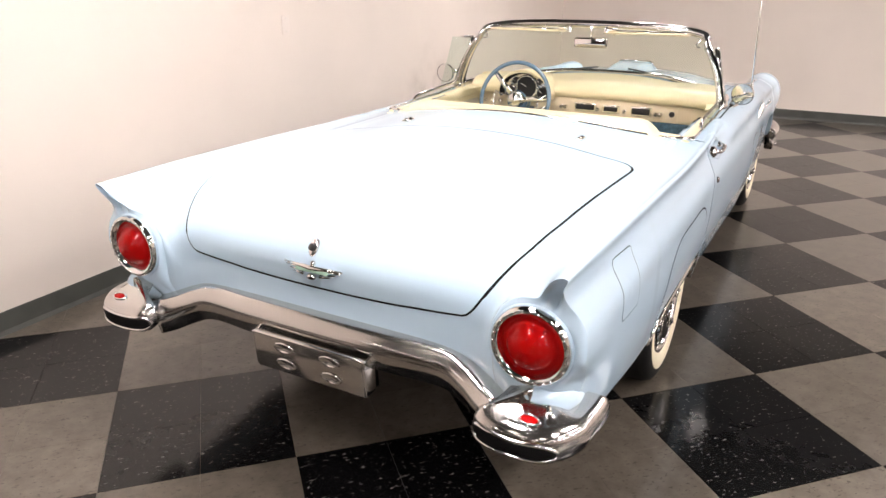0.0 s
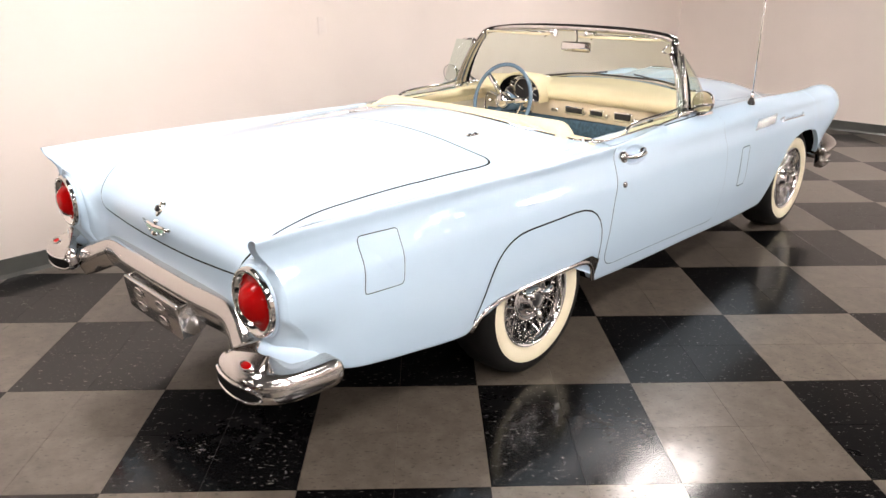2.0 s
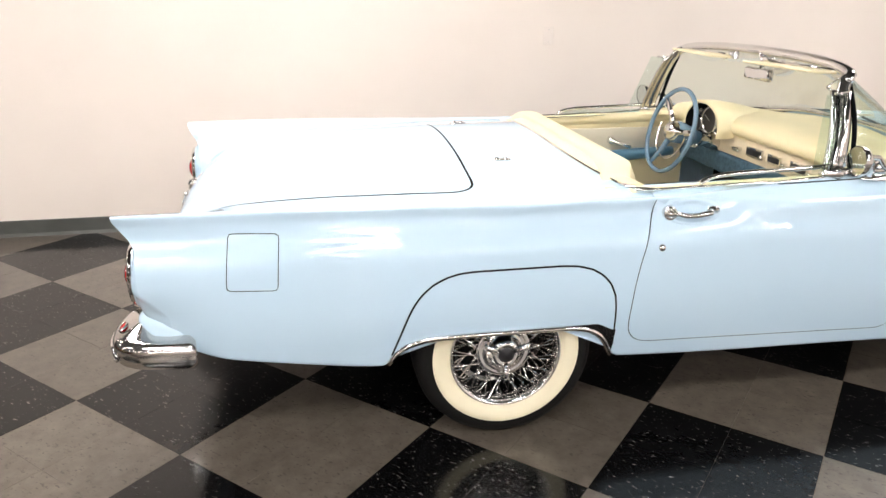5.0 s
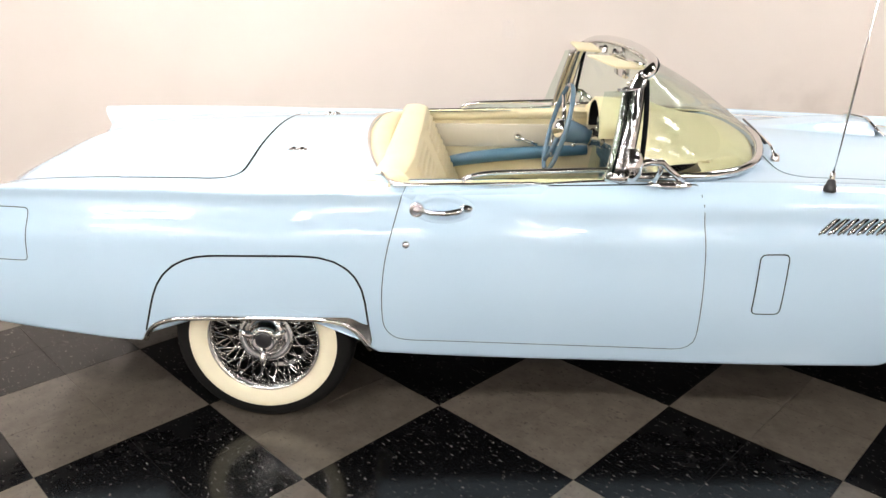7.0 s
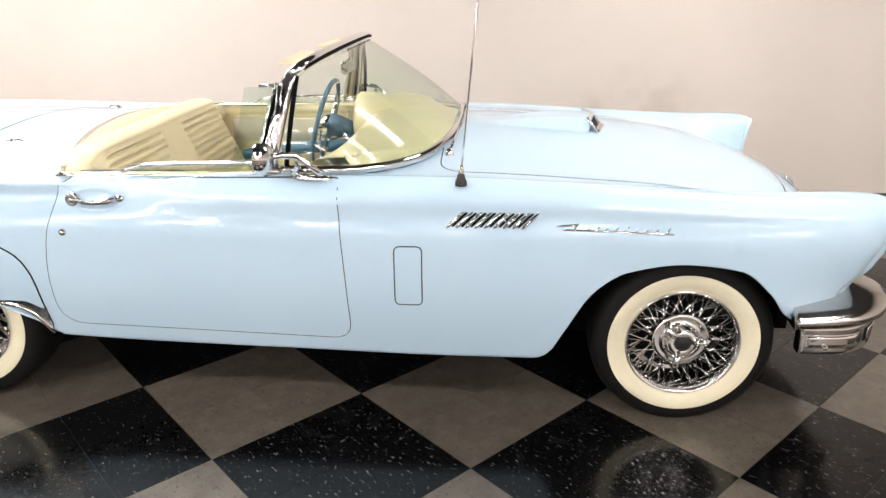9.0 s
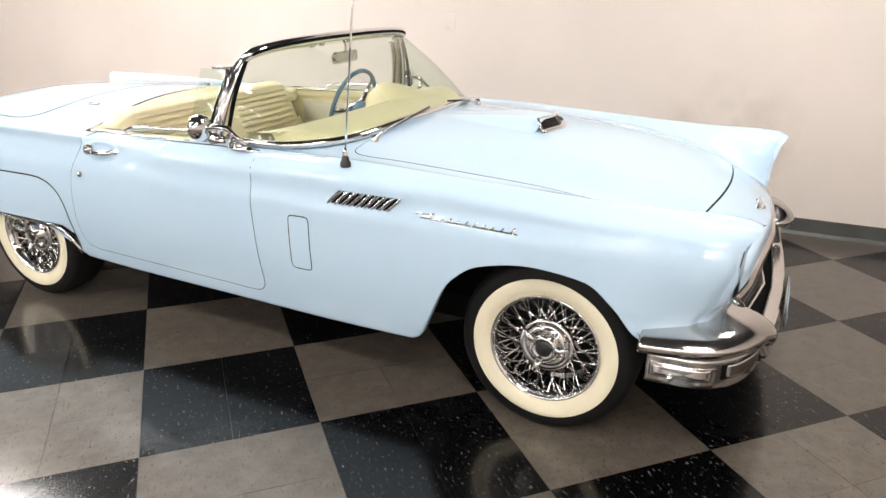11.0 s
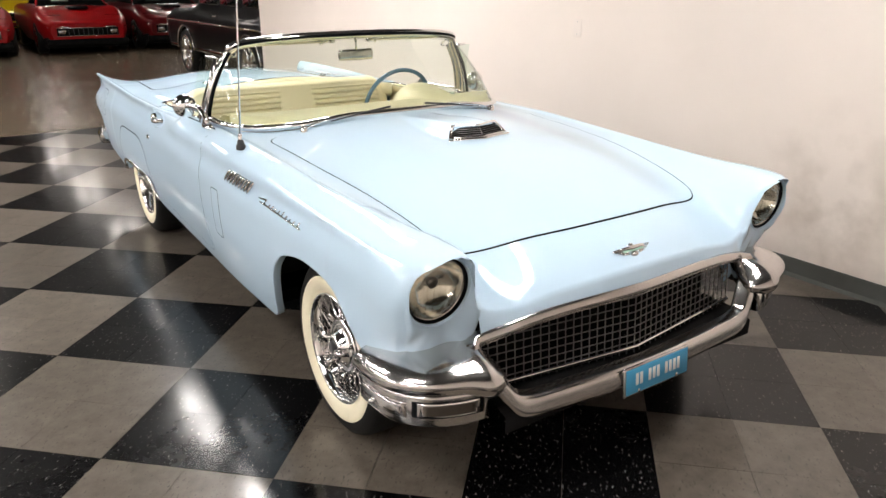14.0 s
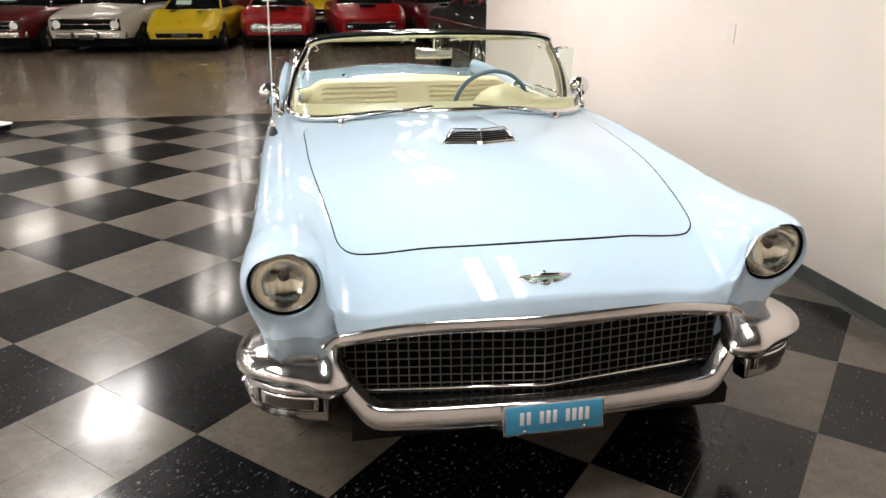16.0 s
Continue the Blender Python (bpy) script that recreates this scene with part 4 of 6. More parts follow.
pb = new("plate_bracket")
pb.parent = CAR
pb.matrix_local = pose(-1.175, -0.01, 0.412, 0, -6, 0)
part("bracket_panel", boxbm((-0.006, -0.205, -0.065), (0.012, 0.205, 0.065), 0.005), M_CHROME_DULL, pb)
for y in (-0.085, 0.085):
    for z in (-0.028, 0.030):
        part("bracket_slot", lathe([(-0.0075, 0.022), (-0.011, 0.020), (-0.009, 0.017), (-0.0065, 0.0005)], 20, "x", centre=(0, y, z), sy=1.75, sz=0.85), M_CHROME, pb)
for y in (-0.206, 0.206):
    part("bracket_wing", boxbm((-0.004, y - 0.004, -0.06), (0.06, y + 0.004, 0.06), 0.002), M_CHROME, pb)

# ---- grille ----
gr = new("grille")
gr.parent = CAR


def grille_pt(y, z):
    return (3.240 - 0.075 * abs(y) / 0.6 + 0.015 * (0.56 - z) / 0.2, y, z)


for k in range(39):
    y = -0.585 + 1.17 * k / 38
    zt = lip_z(y) - 0.01
    part("grille_bar", tube([grille_pt(y, zt + (0.342 - zt) * i / 8) for i in range(9)], 0.0021, 5), M_GRILLE, gr)
for k in range(8):
    z = 0.358 + 0.0262 * k
    ym = 0.585 if z < 0.53 else 0.5
    part("grille_bar", tube([grille_pt(-ym + 2 * ym * i / 24, z) for i in range(25)], 0.0021, 5), M_GRILLE, gr)
part("splash_pan", grid([[(x, y, z) for y in np.linspace(-0.58, 0.58, 9)] for x, z in ((3.02, 0.36), (3.17, 0.352), (3.25, 0.348), (3.30, 0.325), (3.30, 0.27))]), M_BLACK, gr)
part("grille_foot", tube([(grille_pt(-0.58 + 1.16 * i / 24, 0.372)[0] + 0.010, -0.58 + 1.16 * i / 24, 0.372) for i in range(25)], 0.007, 8), M_CHROME, gr)


def nose_x(y):
    return p_top(XF, y)[0] + 0.012


lip = [(nose_x(y) + 0.004, y, lip_z(y)) for y in np.linspace(-0.66, 0.66, 61)]
prof = [(-a, b) for a, b in [tuple(p) for p in rounded([(-0.03, -0.02), (0.008, -0.016), (0.010, 0.004), (0.0, 0.024), (-0.03, 0.024)], [0.004, 0.01, 0.01, 0.008, 0.004], 4)]]
part("grille_lip", sweep(lip, prof), M_CHROME_DULL, gr)

# ---- front plate ----
fp = new("front_plate")
fp.parent = CAR
fp.matrix_local = pose(3.356, 0.0, 0.322, 0, -6, 0)
part("plate_frame", boxbm((-0.006, -0.153, -0.050), (0.003, 0.153, 0.050), 0.004), M_CHROME_DULL, fp)
part("plate_face", boxbm((0.0, -0.146, -0.043), (0.0055, 0.146, 0.043), 0.002), M_PLATE, fp)
for k in (0, 1, 3, 4, 5, 7, 8, 9, 10):
    y = (k - 5) * 0.0196
    part("letter_bar", boxbm((0.0050, y - 0.0062, -0.016), (0.0066, y + 0.0062, 0.024), 0.0005), M_WHITE, fp)
for y in (-0.09, 0.09):
    part("plate_bolt", lathe([(0.005, 0.006), (0.008, 0.005), (0.009, 0.0005)], 10, "x", centre=(0, y, -0.036)), M_CHROME, fp)

# ---- badges, handles, louvres and small chrome ----
M_GREEN = mat("badge_green", (0.34, 0.58, 0.46), rough=0.3, coat=1.0)


def badge(name, m, k):
    """A winged badge as plain shapes: a coloured bar between chrome blades."""
    e = new(name)
    e.parent = CAR
    e.matrix_local = m
    part("badge_wing", tube([(0, -0.105 * k, 0.012 * k), (0.006, -0.05 * k, 0.010 * k), (0.008, 0, 0.008 * k), (0.006, 0.05 * k, 0.010 * k), (0, 0.105 * k, 0.012 * k)], [0.003, 0.006, 0.008, 0.006, 0.003], 8), M_CHROME, e)
    for s in (-1, 1):
        for q in range(3):
            part("badge_feather", tube([(0.003, s * 0.03 * k, (0.002 - 0.008 * q) * k), (0.001, s * (0.098 - 0.016 * q) * k, (0.006 - 0.008 * q) * k)], [0.004, 0.002], 6), M_CHROME, e)
    part("badge_inlay", boxbm((0.002, -0.058 * k, -0.006 * k), (0.0085, 0.058 * k, 0.005 * k), 0.002), M_GREEN, e)
    part("badge_body", lathe([(0.0, 0.010), (0.008, 0.009), (0.012, 0.005), (0.013, 0.0005)], 14, "x", centre=(0, 0, -0.018 * k), sy=1.6), M_CHROME, e)
    part("badge_head", lathe([(0.0, 0.008), (0.008, 0.007), (0.012, 0.003), (0.0125, 0.0005)], 12, "x", centre=(0, 0, 0.022 * k)), M_CHROME, e)
    return e




def end_x(z, lo, hi):
    """Where the middle of the nose or tail stands at height z."""
    for _ in range(40):
        m = 0.5 * (lo + hi)
        lo, hi = (m, hi) if (top(m, 0) > z) == (top(lo, 0) > z) else (lo, m)
    return warp(lo, 0, z)[0]


badge("front_badge", pose(end_x(0.692, 2.5, 3.2) + 0.001, 0.0, 0.692, 0, -45, 0), 0.78)
badge("rear_badge", pose(end_x(0.690, -0.5, -1.15) - 0.005, -0.005, 0.690, 0, -16, 180), 1.0)
tk = new("trunk_lock")
tk.parent = CAR
tk.matrix_local = pose(-1.091, 0.008, 0.748, 0, -28, 180)
part("lock_plate", lathe([(-0.006, 0.022), (0.008, 0.021), (0.011, 0.016), (0.012, 0.0005)], 24, "x", sy=0.7, sz=1.3), M_CHROME, tk)
part("lock_cylinder", lathe([(0.010, 0.012), (0.018, 0.011), (0.019, 0.0005)], 16, "x"), M_GAUGE, tk)

for sgn in (-1, 1):
    dh = new("door_handle")
    dh.parent = CAR
    y = side_y(0.54, 0.80)
    dh.matrix_local = pose(0.540, sgn * y, 0.800)
    part("button_ring", lathe([(0.0, 0.026), (sgn * 0.014, 0.025), (sgn * 0.022, 0.019), (sgn * 0.019, 0.013)], 24, "y"), M_CHROME, dh)
    part("button", lathe([(sgn * 0.015, 0.013), (sgn * 0.026, 0.012), (sgn * 0.028, 0.0005)], 16, "y"), M_CHROME_DULL, dh)
    dy = [side_y(0.54 + q, 0.795) - y for q in (0.02, 0.05, 0.09, 0.13, 0.155)]
    part("grip", tube([(0.015, sgn * (0.012 + dy[0]), 0.0), (0.05, sgn * (0.030 + dy[1]), -0.004), (0.09, sgn * (0.034 + dy[2]), -0.003), (0.13, sgn * (0.030 + dy[3]), 0.002), (0.155, sgn * (0.004 + dy[4]), 0.004)], [0.010, 0.009, 0.009, 0.011, 0.013], 10), M_CHROME, dh)
    part("grip_foot", lathe([(0.0, 0.018), (sgn * 0.008, 0.016), (sgn * 0.010, 0.0005)], 16, "y", centre=(0.158, sgn * dy[4], 0.004), sy=1.3, sz=0.8), M_CHROME, dh)
    cup = []
    for k in range(9):
        f = 1 - k / 8
        cup.append([p_side(0.615 + 0.092 * f * math.cos(t) * (1.25 if math.cos(t) > 0 else 1.0), 0.803 + 0.044 * f * math.sin(t), sgn, (0.0005 if k == 0 else 0.0022) + 0.0065 * math.exp(-((f - 0.80) / 0.11) ** 2)) for t in np.linspace(0, 2 * math.pi, 48, endpoint=False)])
    part("handle_cup", grid(cup, close_v=True), M_PAINT, CAR)
    kl = new("door_lock")
    kl.parent = CAR
    kl.matrix_local = pose(0.506, sgn * side_y(0.506, 0.694), 0.694)
    part("lock_ring", lathe([(0.0, 0.013), (sgn * 0.006, 0.012), (sgn * 0.010, 0.008), (sgn * 0.011, 0.0005)], 16, "y"), M_CHROME, kl)
    lv = new("fender_louvre")
    lv.parent = CAR
    for k in range(9):
        xa = 1.815 + 0.0305 * k
        part("louvre_bar", tube([Vector(p_side(xa + 0.054 * f, 0.742 + 0.052 * f, sgn, 0.004 + 0.004 * math.sin(math.pi * f))) for f in np.linspace(0, 1, 6)], [0.003, 0.0062, 0.0066, 0.0066, 0.0062, 0.003], 8), M_CHROME, lv)
        if k < 8:
            part("louvre_slot", tube([Vector(p_side(xa + 0.015 + 0.054 * f, 0.742 + 0.052 * f, sgn, -0.001)) for f in np.linspace(0.06, 0.94, 4)], 0.0045, 6), M_GAP, lv)
    sb = new("side_script")
    sb.parent = CAR
    part("script_line", tube([Vector(p_side(2.19 + 0.352 * f, 0.742 - 0.008 * f, sgn, 0.003)) for f in np.linspace(0, 1, 14)], 0.0035, 6), M_CHROME, sb)
    part("script_flourish", tube([Vector(p_side(2.17 + 0.07 * f, 0.752 + 0.006 * f, sgn, 0.003)) for f in np.linspace(0, 1, 6)], [0.002, 0.003, 0.004, 0.004, 0.004, 0.003], 6), M_CHROME, sb)
    for k, (f, h) in enumerate([(0.10, 0.02), (0.22, 0.010), (0.30, 0.013), (0.38, 0.010), (0.47, 0.013), (0.56, 0.018), (0.65, 0.012), (0.74, 0.010), (0.83, 0.012), (0.93, 0.018)]):
        part("script_stroke", tube([Vector(p_side(2.19 + 0.352 * f, 0.742 - 0.008 * f, sgn, 0.003)), Vector(p_side(2.195 + 0.352 * f + h * 0.5, 0.742 - 0.008 * f + h, sgn, 0.003))], 0.0028, 6), M_CHROME, sb)
    # bright lip under the skirt
    sk = new("skirt_trim")
    sk.parent = CAR
    pts, rad = [], []
    for x in np.linspace(-0.405, 0.376, 70):
        z = f_bot(x)
        pts.append(Vector(p_side(x, z, sgn, 0.004)) + Vector((0, 0, 0.004)))
        rad.append(0.010)
    part("lip", tube(pts, rad, 8), M_CHROME, sk)
    part("stone_shield", grid([[p_side(x, f_bot(x) + 0.003 + h * max(0.001, 0.424 - 0.03 * smoothstep(0.30, 0.377, x) - f_bot(x)), sgn, 0.0055) for x in np.linspace(0.19, 0.377, 24)] for h in (0, 0.33, 0.66, 1)]), M_CHROME_DULL, sk)
    # deck hinges
    hg = new("deck_hinge")
    hg.parent = CAR
    hg.matrix_local = pose(0.071, sgn * 0.396, top(0.071, 0.396) + 0.001)
    part("hinge_plate", boxbm((-0.035, -0.012, -0.004), (0.035, 0.012, 0.005), 0.003), M_CHROME, hg)
    for q in (-0.016, 0.016):
        part("hinge_socket", lathe([(0.005, 0.009), (0.009, 0.007), (0.004, 0.004)], 12, "z", centre=(q, 0, 0)), M_CHROME, hg)

# ---- hood scoop ----
sc = new("hood_scoop")
sc.parent = CAR


def hump(x, y):
    """Height of the scoop's bulge over the hood."""
    f = smoothstep(1.86, 2.28, x)
    w = 0.105 + 0.045 * f
    return 0.040 * f * smoothstep(1.0, 0.55, abs(y) / w) if abs(y) < w else 0.0


rows = []
for i in range(25):
    x = 1.86 + 0.474 * i / 24
    rows.append([p_top(x + (0.037 * (1 - abs(y) / 0.16) * (i / 24)), y, 0.0035 + hump(x, y)) for y in np.linspace(-0.16, 0.16, 29)])
part("scoop_bulge", grid(rows), M_PAINT, sc)


def mouth(f, s, d=0.0):
    """Point of the scoop's mouth: s from -1 to 1 across, f from 0 at the hood to 1 at the crown."""
    y = s * (0.138 - 0.030 * f)
    x = 2.366 + 0.036 * (1 - abs(s)) - 0.028 * f + d
    return Vector((x, y, top(x, y) + 0.009 + f * 0.034))


ring = [mouth(0, s) for s in np.linspace(-1, 1, 15)] + [mouth(f, 1) for f in (0.5,)] + [mouth(1.14, s) for s in np.linspace(1, -1, 15)] + [mouth(f, -1) for f in (0.5,)]
part("scoop_frame", tube(ring, 0.006, 8, closed=True), M_CHROME, sc)
part("scoop_mouth", grid([[mouth(f, s, -0.006) for s in np.linspace(-1, 1, 15)] for f in (0.05, 0.35, 0.65, 0.95)]), M_BLACK, sc)
for f in (0.22, 0.41, 0.60, 0.79):
    part("scoop_slat", tube([mouth(f, s, -0.001) for s in np.linspace(-0.97, 0.97, 15)], 0.0013, 6), M_GRILLE, sc)
part("scoop_sill", tube([mouth(-0.12, s, 0.008) for s in np.linspace(-1.05, 1.05, 17)], 0.0055, 8), M_CHROME, sc)
part("scoop_post", tube([mouth(0, 0, 0.0), mouth(1, 0, 0.0)], 0.002, 6), M_GRILLE, sc)

# ---- antenna, mirrors, wings, wipers ----
an = new("antenna")
an.parent = CAR
an.matrix_local = pose(1.858, -0.80, 0.878)
part("antenna_foot", lathe([(-0.01, 0.020), (0.006, 0.019), (0.012, 0.015), (0.026, 0.012), (0.032, 0.006)], 16, "z"), M_GAUGE, an)
part("antenna_ferrule", lathe([(0.03, 0.009), (0.05, 0.008), (0.055, 0.004)], 12, "z"), M_CHROME, an)
part("mast", tube([(0, 0, 0.03), (0.033, 0.016, 0.42), (0.082, 0.038, 1.0)], [0.0042, 0.0036, 0.0024], 8), M_CHROME, an)
for sgn in (-1, 1):
    mi = new("side_mirror")
    mi.parent = CAR
    mi.matrix_local = pose(1.213, sgn * 0.834, 0.956, 0, 0, sgn * 5)
    part("mirror_shell", lathe([(-0.012, 0.052), (0.0, 0.054), (0.012, 0.050), (0.028, 0.036), (0.036, 0.015), (0.037, 0.0005)], 28, "x"), M_CHROME, mi)
    part("mirror_glass", lathe([(-0.010, 0.050), (-0.011, 0.0005)], 28, "x"), M_CHROME, mi)
    part("mirror_stem", tube([(0.030, 0, 0.002), (0.055, -sgn * 0.020, 0.006), (0.100, -sgn * 0.045, 0.0), (0.135, -sgn * 0.055, -0.030), (0.175, -sgn * 0.060, -0.064)], [0.010, 0.012, 0.012, 0.009, 0.012], 10), M_CHROME, mi)
    part("mirror_strut", tube([(0.098, -sgn * 0.045, 0.002), (0.100, -sgn * 0.052, -0.030), (0.085, -sgn * 0.060, -0.066)], [0.013, 0.009, 0.014], 8), M_CHROME, mi)
    part("mirror_base", lathe([(-0.080, 0.036), (-0.071, 0.034), (-0.064, 0.022), (-0.062, 0.0005)], 28, "z", centre=(0.135, -sgn * 0.066, 0), sy=2.0, sz=0.6), M_CHROME, mi)
    wg = new("wind_wing")
    wg.parent = CAR
    if sgn < 0:
        c = [(1.245, -0.680, 1.165), (1.135, -0.715, 1.165), (1.085, -0.775, 0.905), (1.225, -0.748, 0.915)]
    else:
        c = [(1.245, 0.675, 1.165), (1.215, 0.79, 1.165), (1.118, 0.815, 0.900), (1.225, 0.745, 0.915)]
    c = [Vector(q) for q in c]
    part("wing_glass", grid([[c[0].lerp(c[1], u) * (1 - v) + c[3].lerp(c[2], u) * v for u in (0, 0.5, 1)] for v in (0, 0.5, 1)]), M_GLASS_SIDE, wg)
    part("wing_clip", tube([c[0] + Vector((0.01, 0, 0.002)), c[0].lerp(c[1], 0.6) + Vector((0, 0, 0.002))], 0.006, 8), M_CHROME, wg)
    part("wing_channel", tube([c[0], c[3]], 0.011, 8), M_CHROME, wg)
    rl = new("window_rail")
    rl.parent = CAR
    part("rail", tube(spline([(0.685, sgn * 0.742, 0.876), (0.72, sgn * 0.74, 0.892), (0.80, sgn * 0.737, 0.903), (1.0, sgn * 0.735, 0.910), (1.225, sgn * 0.735, 0.918)], 24), 0.009, 8), M_CHROME, rl)
    part("window_edge", grid([[(x, sgn * 0.737, z) for x in np.linspace(0.72, 1.22, 8)] for z in (0.80, 0.895)]), M_GLASS_SIDE, rl)
    part("belt_strip", tube([Vector((x, sgn * 0.752, top(x, 0.752) + 0.002)) for x in np.linspace(0.45, 1.24, 20)], 0.006, 8), M_CHROME, rl)
    wp = new("wiper")
    wp.parent = CAR
    a = Vector(p_top(1.80, sgn * 0.50, 0.012))
    b = screen_pt(sgn * 0.02, 0.02) + Vector((0.02, 0, 0.012))
    part("wiper_pivot", lathe([(-0.012, 0.016), (0.006, 0.014), (0.014, 0.008), (0.016, 0.0005)], 14, "z", centre=tuple(a)), M_CHROME, wp)
    m1 = a.lerp(b, 0.55) + Vector((0.004, 0, 0.016))
    part("wiper_arm", tube([a, a.lerp(m1, 0.3) + Vector((0.004, 0, 0.012)), m1], [0.006, 0.005, 0.003], 6), M_CHROME, wp)
    d = (b - a).normalized()
    part("wiper_blade", tube([m1 - d * 0.13 + Vector((-0.004, 0, -0.006)), m1 + Vector((0, 0, -0.002)), m1 + d * 0.16 + Vector((-0.004, 0, -0.002))], 0.005, 6), M_GAUGE, wp)

# bright moulding round the cockpit's rear edge
cm = new("cockpit_moulding")
cm.parent = CAR
part("moulding", tube([Vector(p_top(x_rear_rim(y), y, 0.003)) for y in np.linspace(-0.70, 0.70, 50)], 0.006, 8), M_CHROME, cm)
for sgn in (-1, 1):
    part("corner_cap", tube([Vector(p_top(x_rear_rim(0.66), sgn * 0.66, 0.004)), Vector(p_top(x_rear_rim(0.70), sgn * 0.70, 0.004)), Vector((0.46, sgn * 0.742, top(0.46, 0.742) + 0.003)), Vector((0.52, sgn * 0.752, top(0.52, 0.752) + 0.003))], [0.006, 0.009, 0.010, 0.006], 8), M_CHROME, cm)

# the fenders swell down into the exhaust pods
for sgn in (-1, 1):
    rows = []
    for i in range(25):
        u = math.pi * i / 24
        ring = []
        for j in range(32):
            v = 2 * math.pi * j / 32
            ring.append((-1.070 - 0.115 * math.cos(u), sgn * (0.735 + 0.088 * math.sin(u) * math.cos(v)), 0.474 + 0.030 * math.cos(u) + 0.062 * math.sin(u) * math.sin(v)))
        rows.append(ring)
    part("fender_heel", grid(rows, close_v=True), M_PAINT, CAR)

# ---- cockpit ----
part("cockpit_floor", boxbm((0.42, -0.70, 0.325), (1.62, 0.70, 0.345)), M_CARPET, CAR, smooth=False)
part("bulkhead", boxbm((0.36, -0.70, 0.33), (0.40, 0.70, 0.86)), M_CREAM, CAR, smooth=False)
part("firewall", boxbm((1.62, -0.70, 0.33), (1.65, 0.70, 0.86)), M_BLACK, CAR, smooth=False)
part("rear_pad", tube([(x_rear_rim(y) + 0.045, y, top(x_rear_rim(y), y) - 0.030) for y in np.linspace(-0.69, 0.69, 40)], 0.042, 12, flat=((0, 0, 1), 1.2)), M_CREAM, CAR, "cream padded roll behind the seat")
for sgn in (-1, 1):
    dc = new("door_card")
    dc.parent = CAR
    part("card_panel", boxbm((0.44, sgn * 0.715 - 0.012, 0.36), (1.42, sgn * 0.715 + 0.012, 0.85), 0.006), M_CREAM, dc)
    part("card_top", tube([(x, sgn * 0.715, top(x, 0.70) - 0.022) for x in np.linspace(0.44, 1.38, 16)], 0.028, 12), M_CREAM, dc)
    part("card_insert", boxbm((0.55, sgn * 0.70 - 0.006, 0.68), (1.38, sgn * 0.70 + 0.006, 0.80), 0.004), M_INSERT, dc)
    part("armrest", tube(spline([(0.58, sgn * 0.683, 0.585), (0.66, sgn * 0.668, 0.612), (0.85, sgn * 0.664, 0.640), (1.10, sgn * 0.666, 0.660), (1.34, sgn * 0.690, 0.668)], 30), [0.026 + 0.012 * math.sin(math.pi * (i + 2) / 33) for i in range(30)], 12, flat=((0, 1, 0), 0.9)), M_BLUE_TRIM, dc)
    part("winder_boss", lathe([(0, 0.022), (-sgn * 0.02, 0.020), (-sgn * 0.03, 0.010), (-sgn * 0.031, 0.0005)], 16, "y", centre=(0.98, sgn * 0.692, 0.735)), M_CHROME, dc)
    part("winder_arm", tube([(0.98, sgn * 0.668, 0.735), (1.03, sgn * 0.655, 0.718), (1.08, sgn * 0.655, 0.705)], [0.008, 0.007, 0.012], 8), M_CHROME, dc)

# ---- bench seat ----
seat = new("bench_seat")
seat.parent = CAR


def back_pt(y, v):
    """v: 0 at the cushion, 1 at the top edge, to 1.35 down the back."""
    ox = 0.045 * smoothstep(0.52, 0.66, abs(y)) ** 1.3
    if v <= 1:
        x, z = 0.70 - 0.20 * v, 0.44 + 0.463 * v
    else:
        t = (v - 1) / 0.35 * math.pi * 0.95
        x, z = 0.435 + 0.065 * math.cos(t), 0.903 + 0.024 * math.sin(t) - 0.05 * max(0, (t - 2.2))
    ins = smoothstep(0.10, 0.13, abs(y)) * smoothstep(0.56, 0.53, abs(y)) * smoothstep(0.10, 0.13, v) * smoothstep(0.975, 0.955, v)
    fold = min(1.0, abs(math.sin(v * 50.0)) * 1.25) ** 0.7
    edge = math.exp(-((abs(y) - 0.545) / 0.008) ** 2) + math.exp(-((abs(y) - 0.115) / 0.008) ** 2)
    x += 0.023 * ins * (fold - 0.8) - 0.006 * edge * (0.15 < v < 0.9)
    z -= 0.055 * smoothstep(0.50, 0.645, abs(y)) ** 2 * (v > 0.6)
    return (x + 0.02 - ox, y, z)


part("backrest", grid([[back_pt(y, v) for y in np.linspace(-0.64, 0.64, 121)] for v in np.linspace(0, 1.35, 280)]), M_CREAM, seat, "cream vinyl backrest with pleated inserts")
for sgn in (-1, 1):
    rows = []
    for k in range(7):
        f = k / 6
        rows.append([(lambda p: (p[0] + (0.44 - p[0]) * f, sgn * (0.64 + 0.016 * math.sin(math.pi * f)), p[2] - 0.02 * f * (v > 0.8)))(back_pt(0.64, v)) for v in np.linspace(0, 1.0, 24)])
    part("backrest_side", grid(rows), M_CREAM, seat)
rows = []
for i in range(41):
    u = i / 40
    x = 0.66 + 0.52 * u
    row = []
    for y in np.linspace(-0.64, 0.64, 81):
        ins = smoothstep(0.10, 0.13, abs(y)) * smoothstep(0.56, 0.53, abs(y)) * smoothstep(0.02, 0.05, u) * smoothstep(0.88, 0.84, u)
        z = 0.455 + 0.03 * math.sin(u * 2.6) + 0.010 * ins * abs(math.sin(u * 38)) ** 0.5 - 0.16 * smoothstep(0.86, 1.0, u) ** 2 - 0.02 * (abs(y) / 0.64) ** 6
        row.append((x, y, z))
    rows.append(row)
part("cushion", grid(rows), M_CREAM, seat)
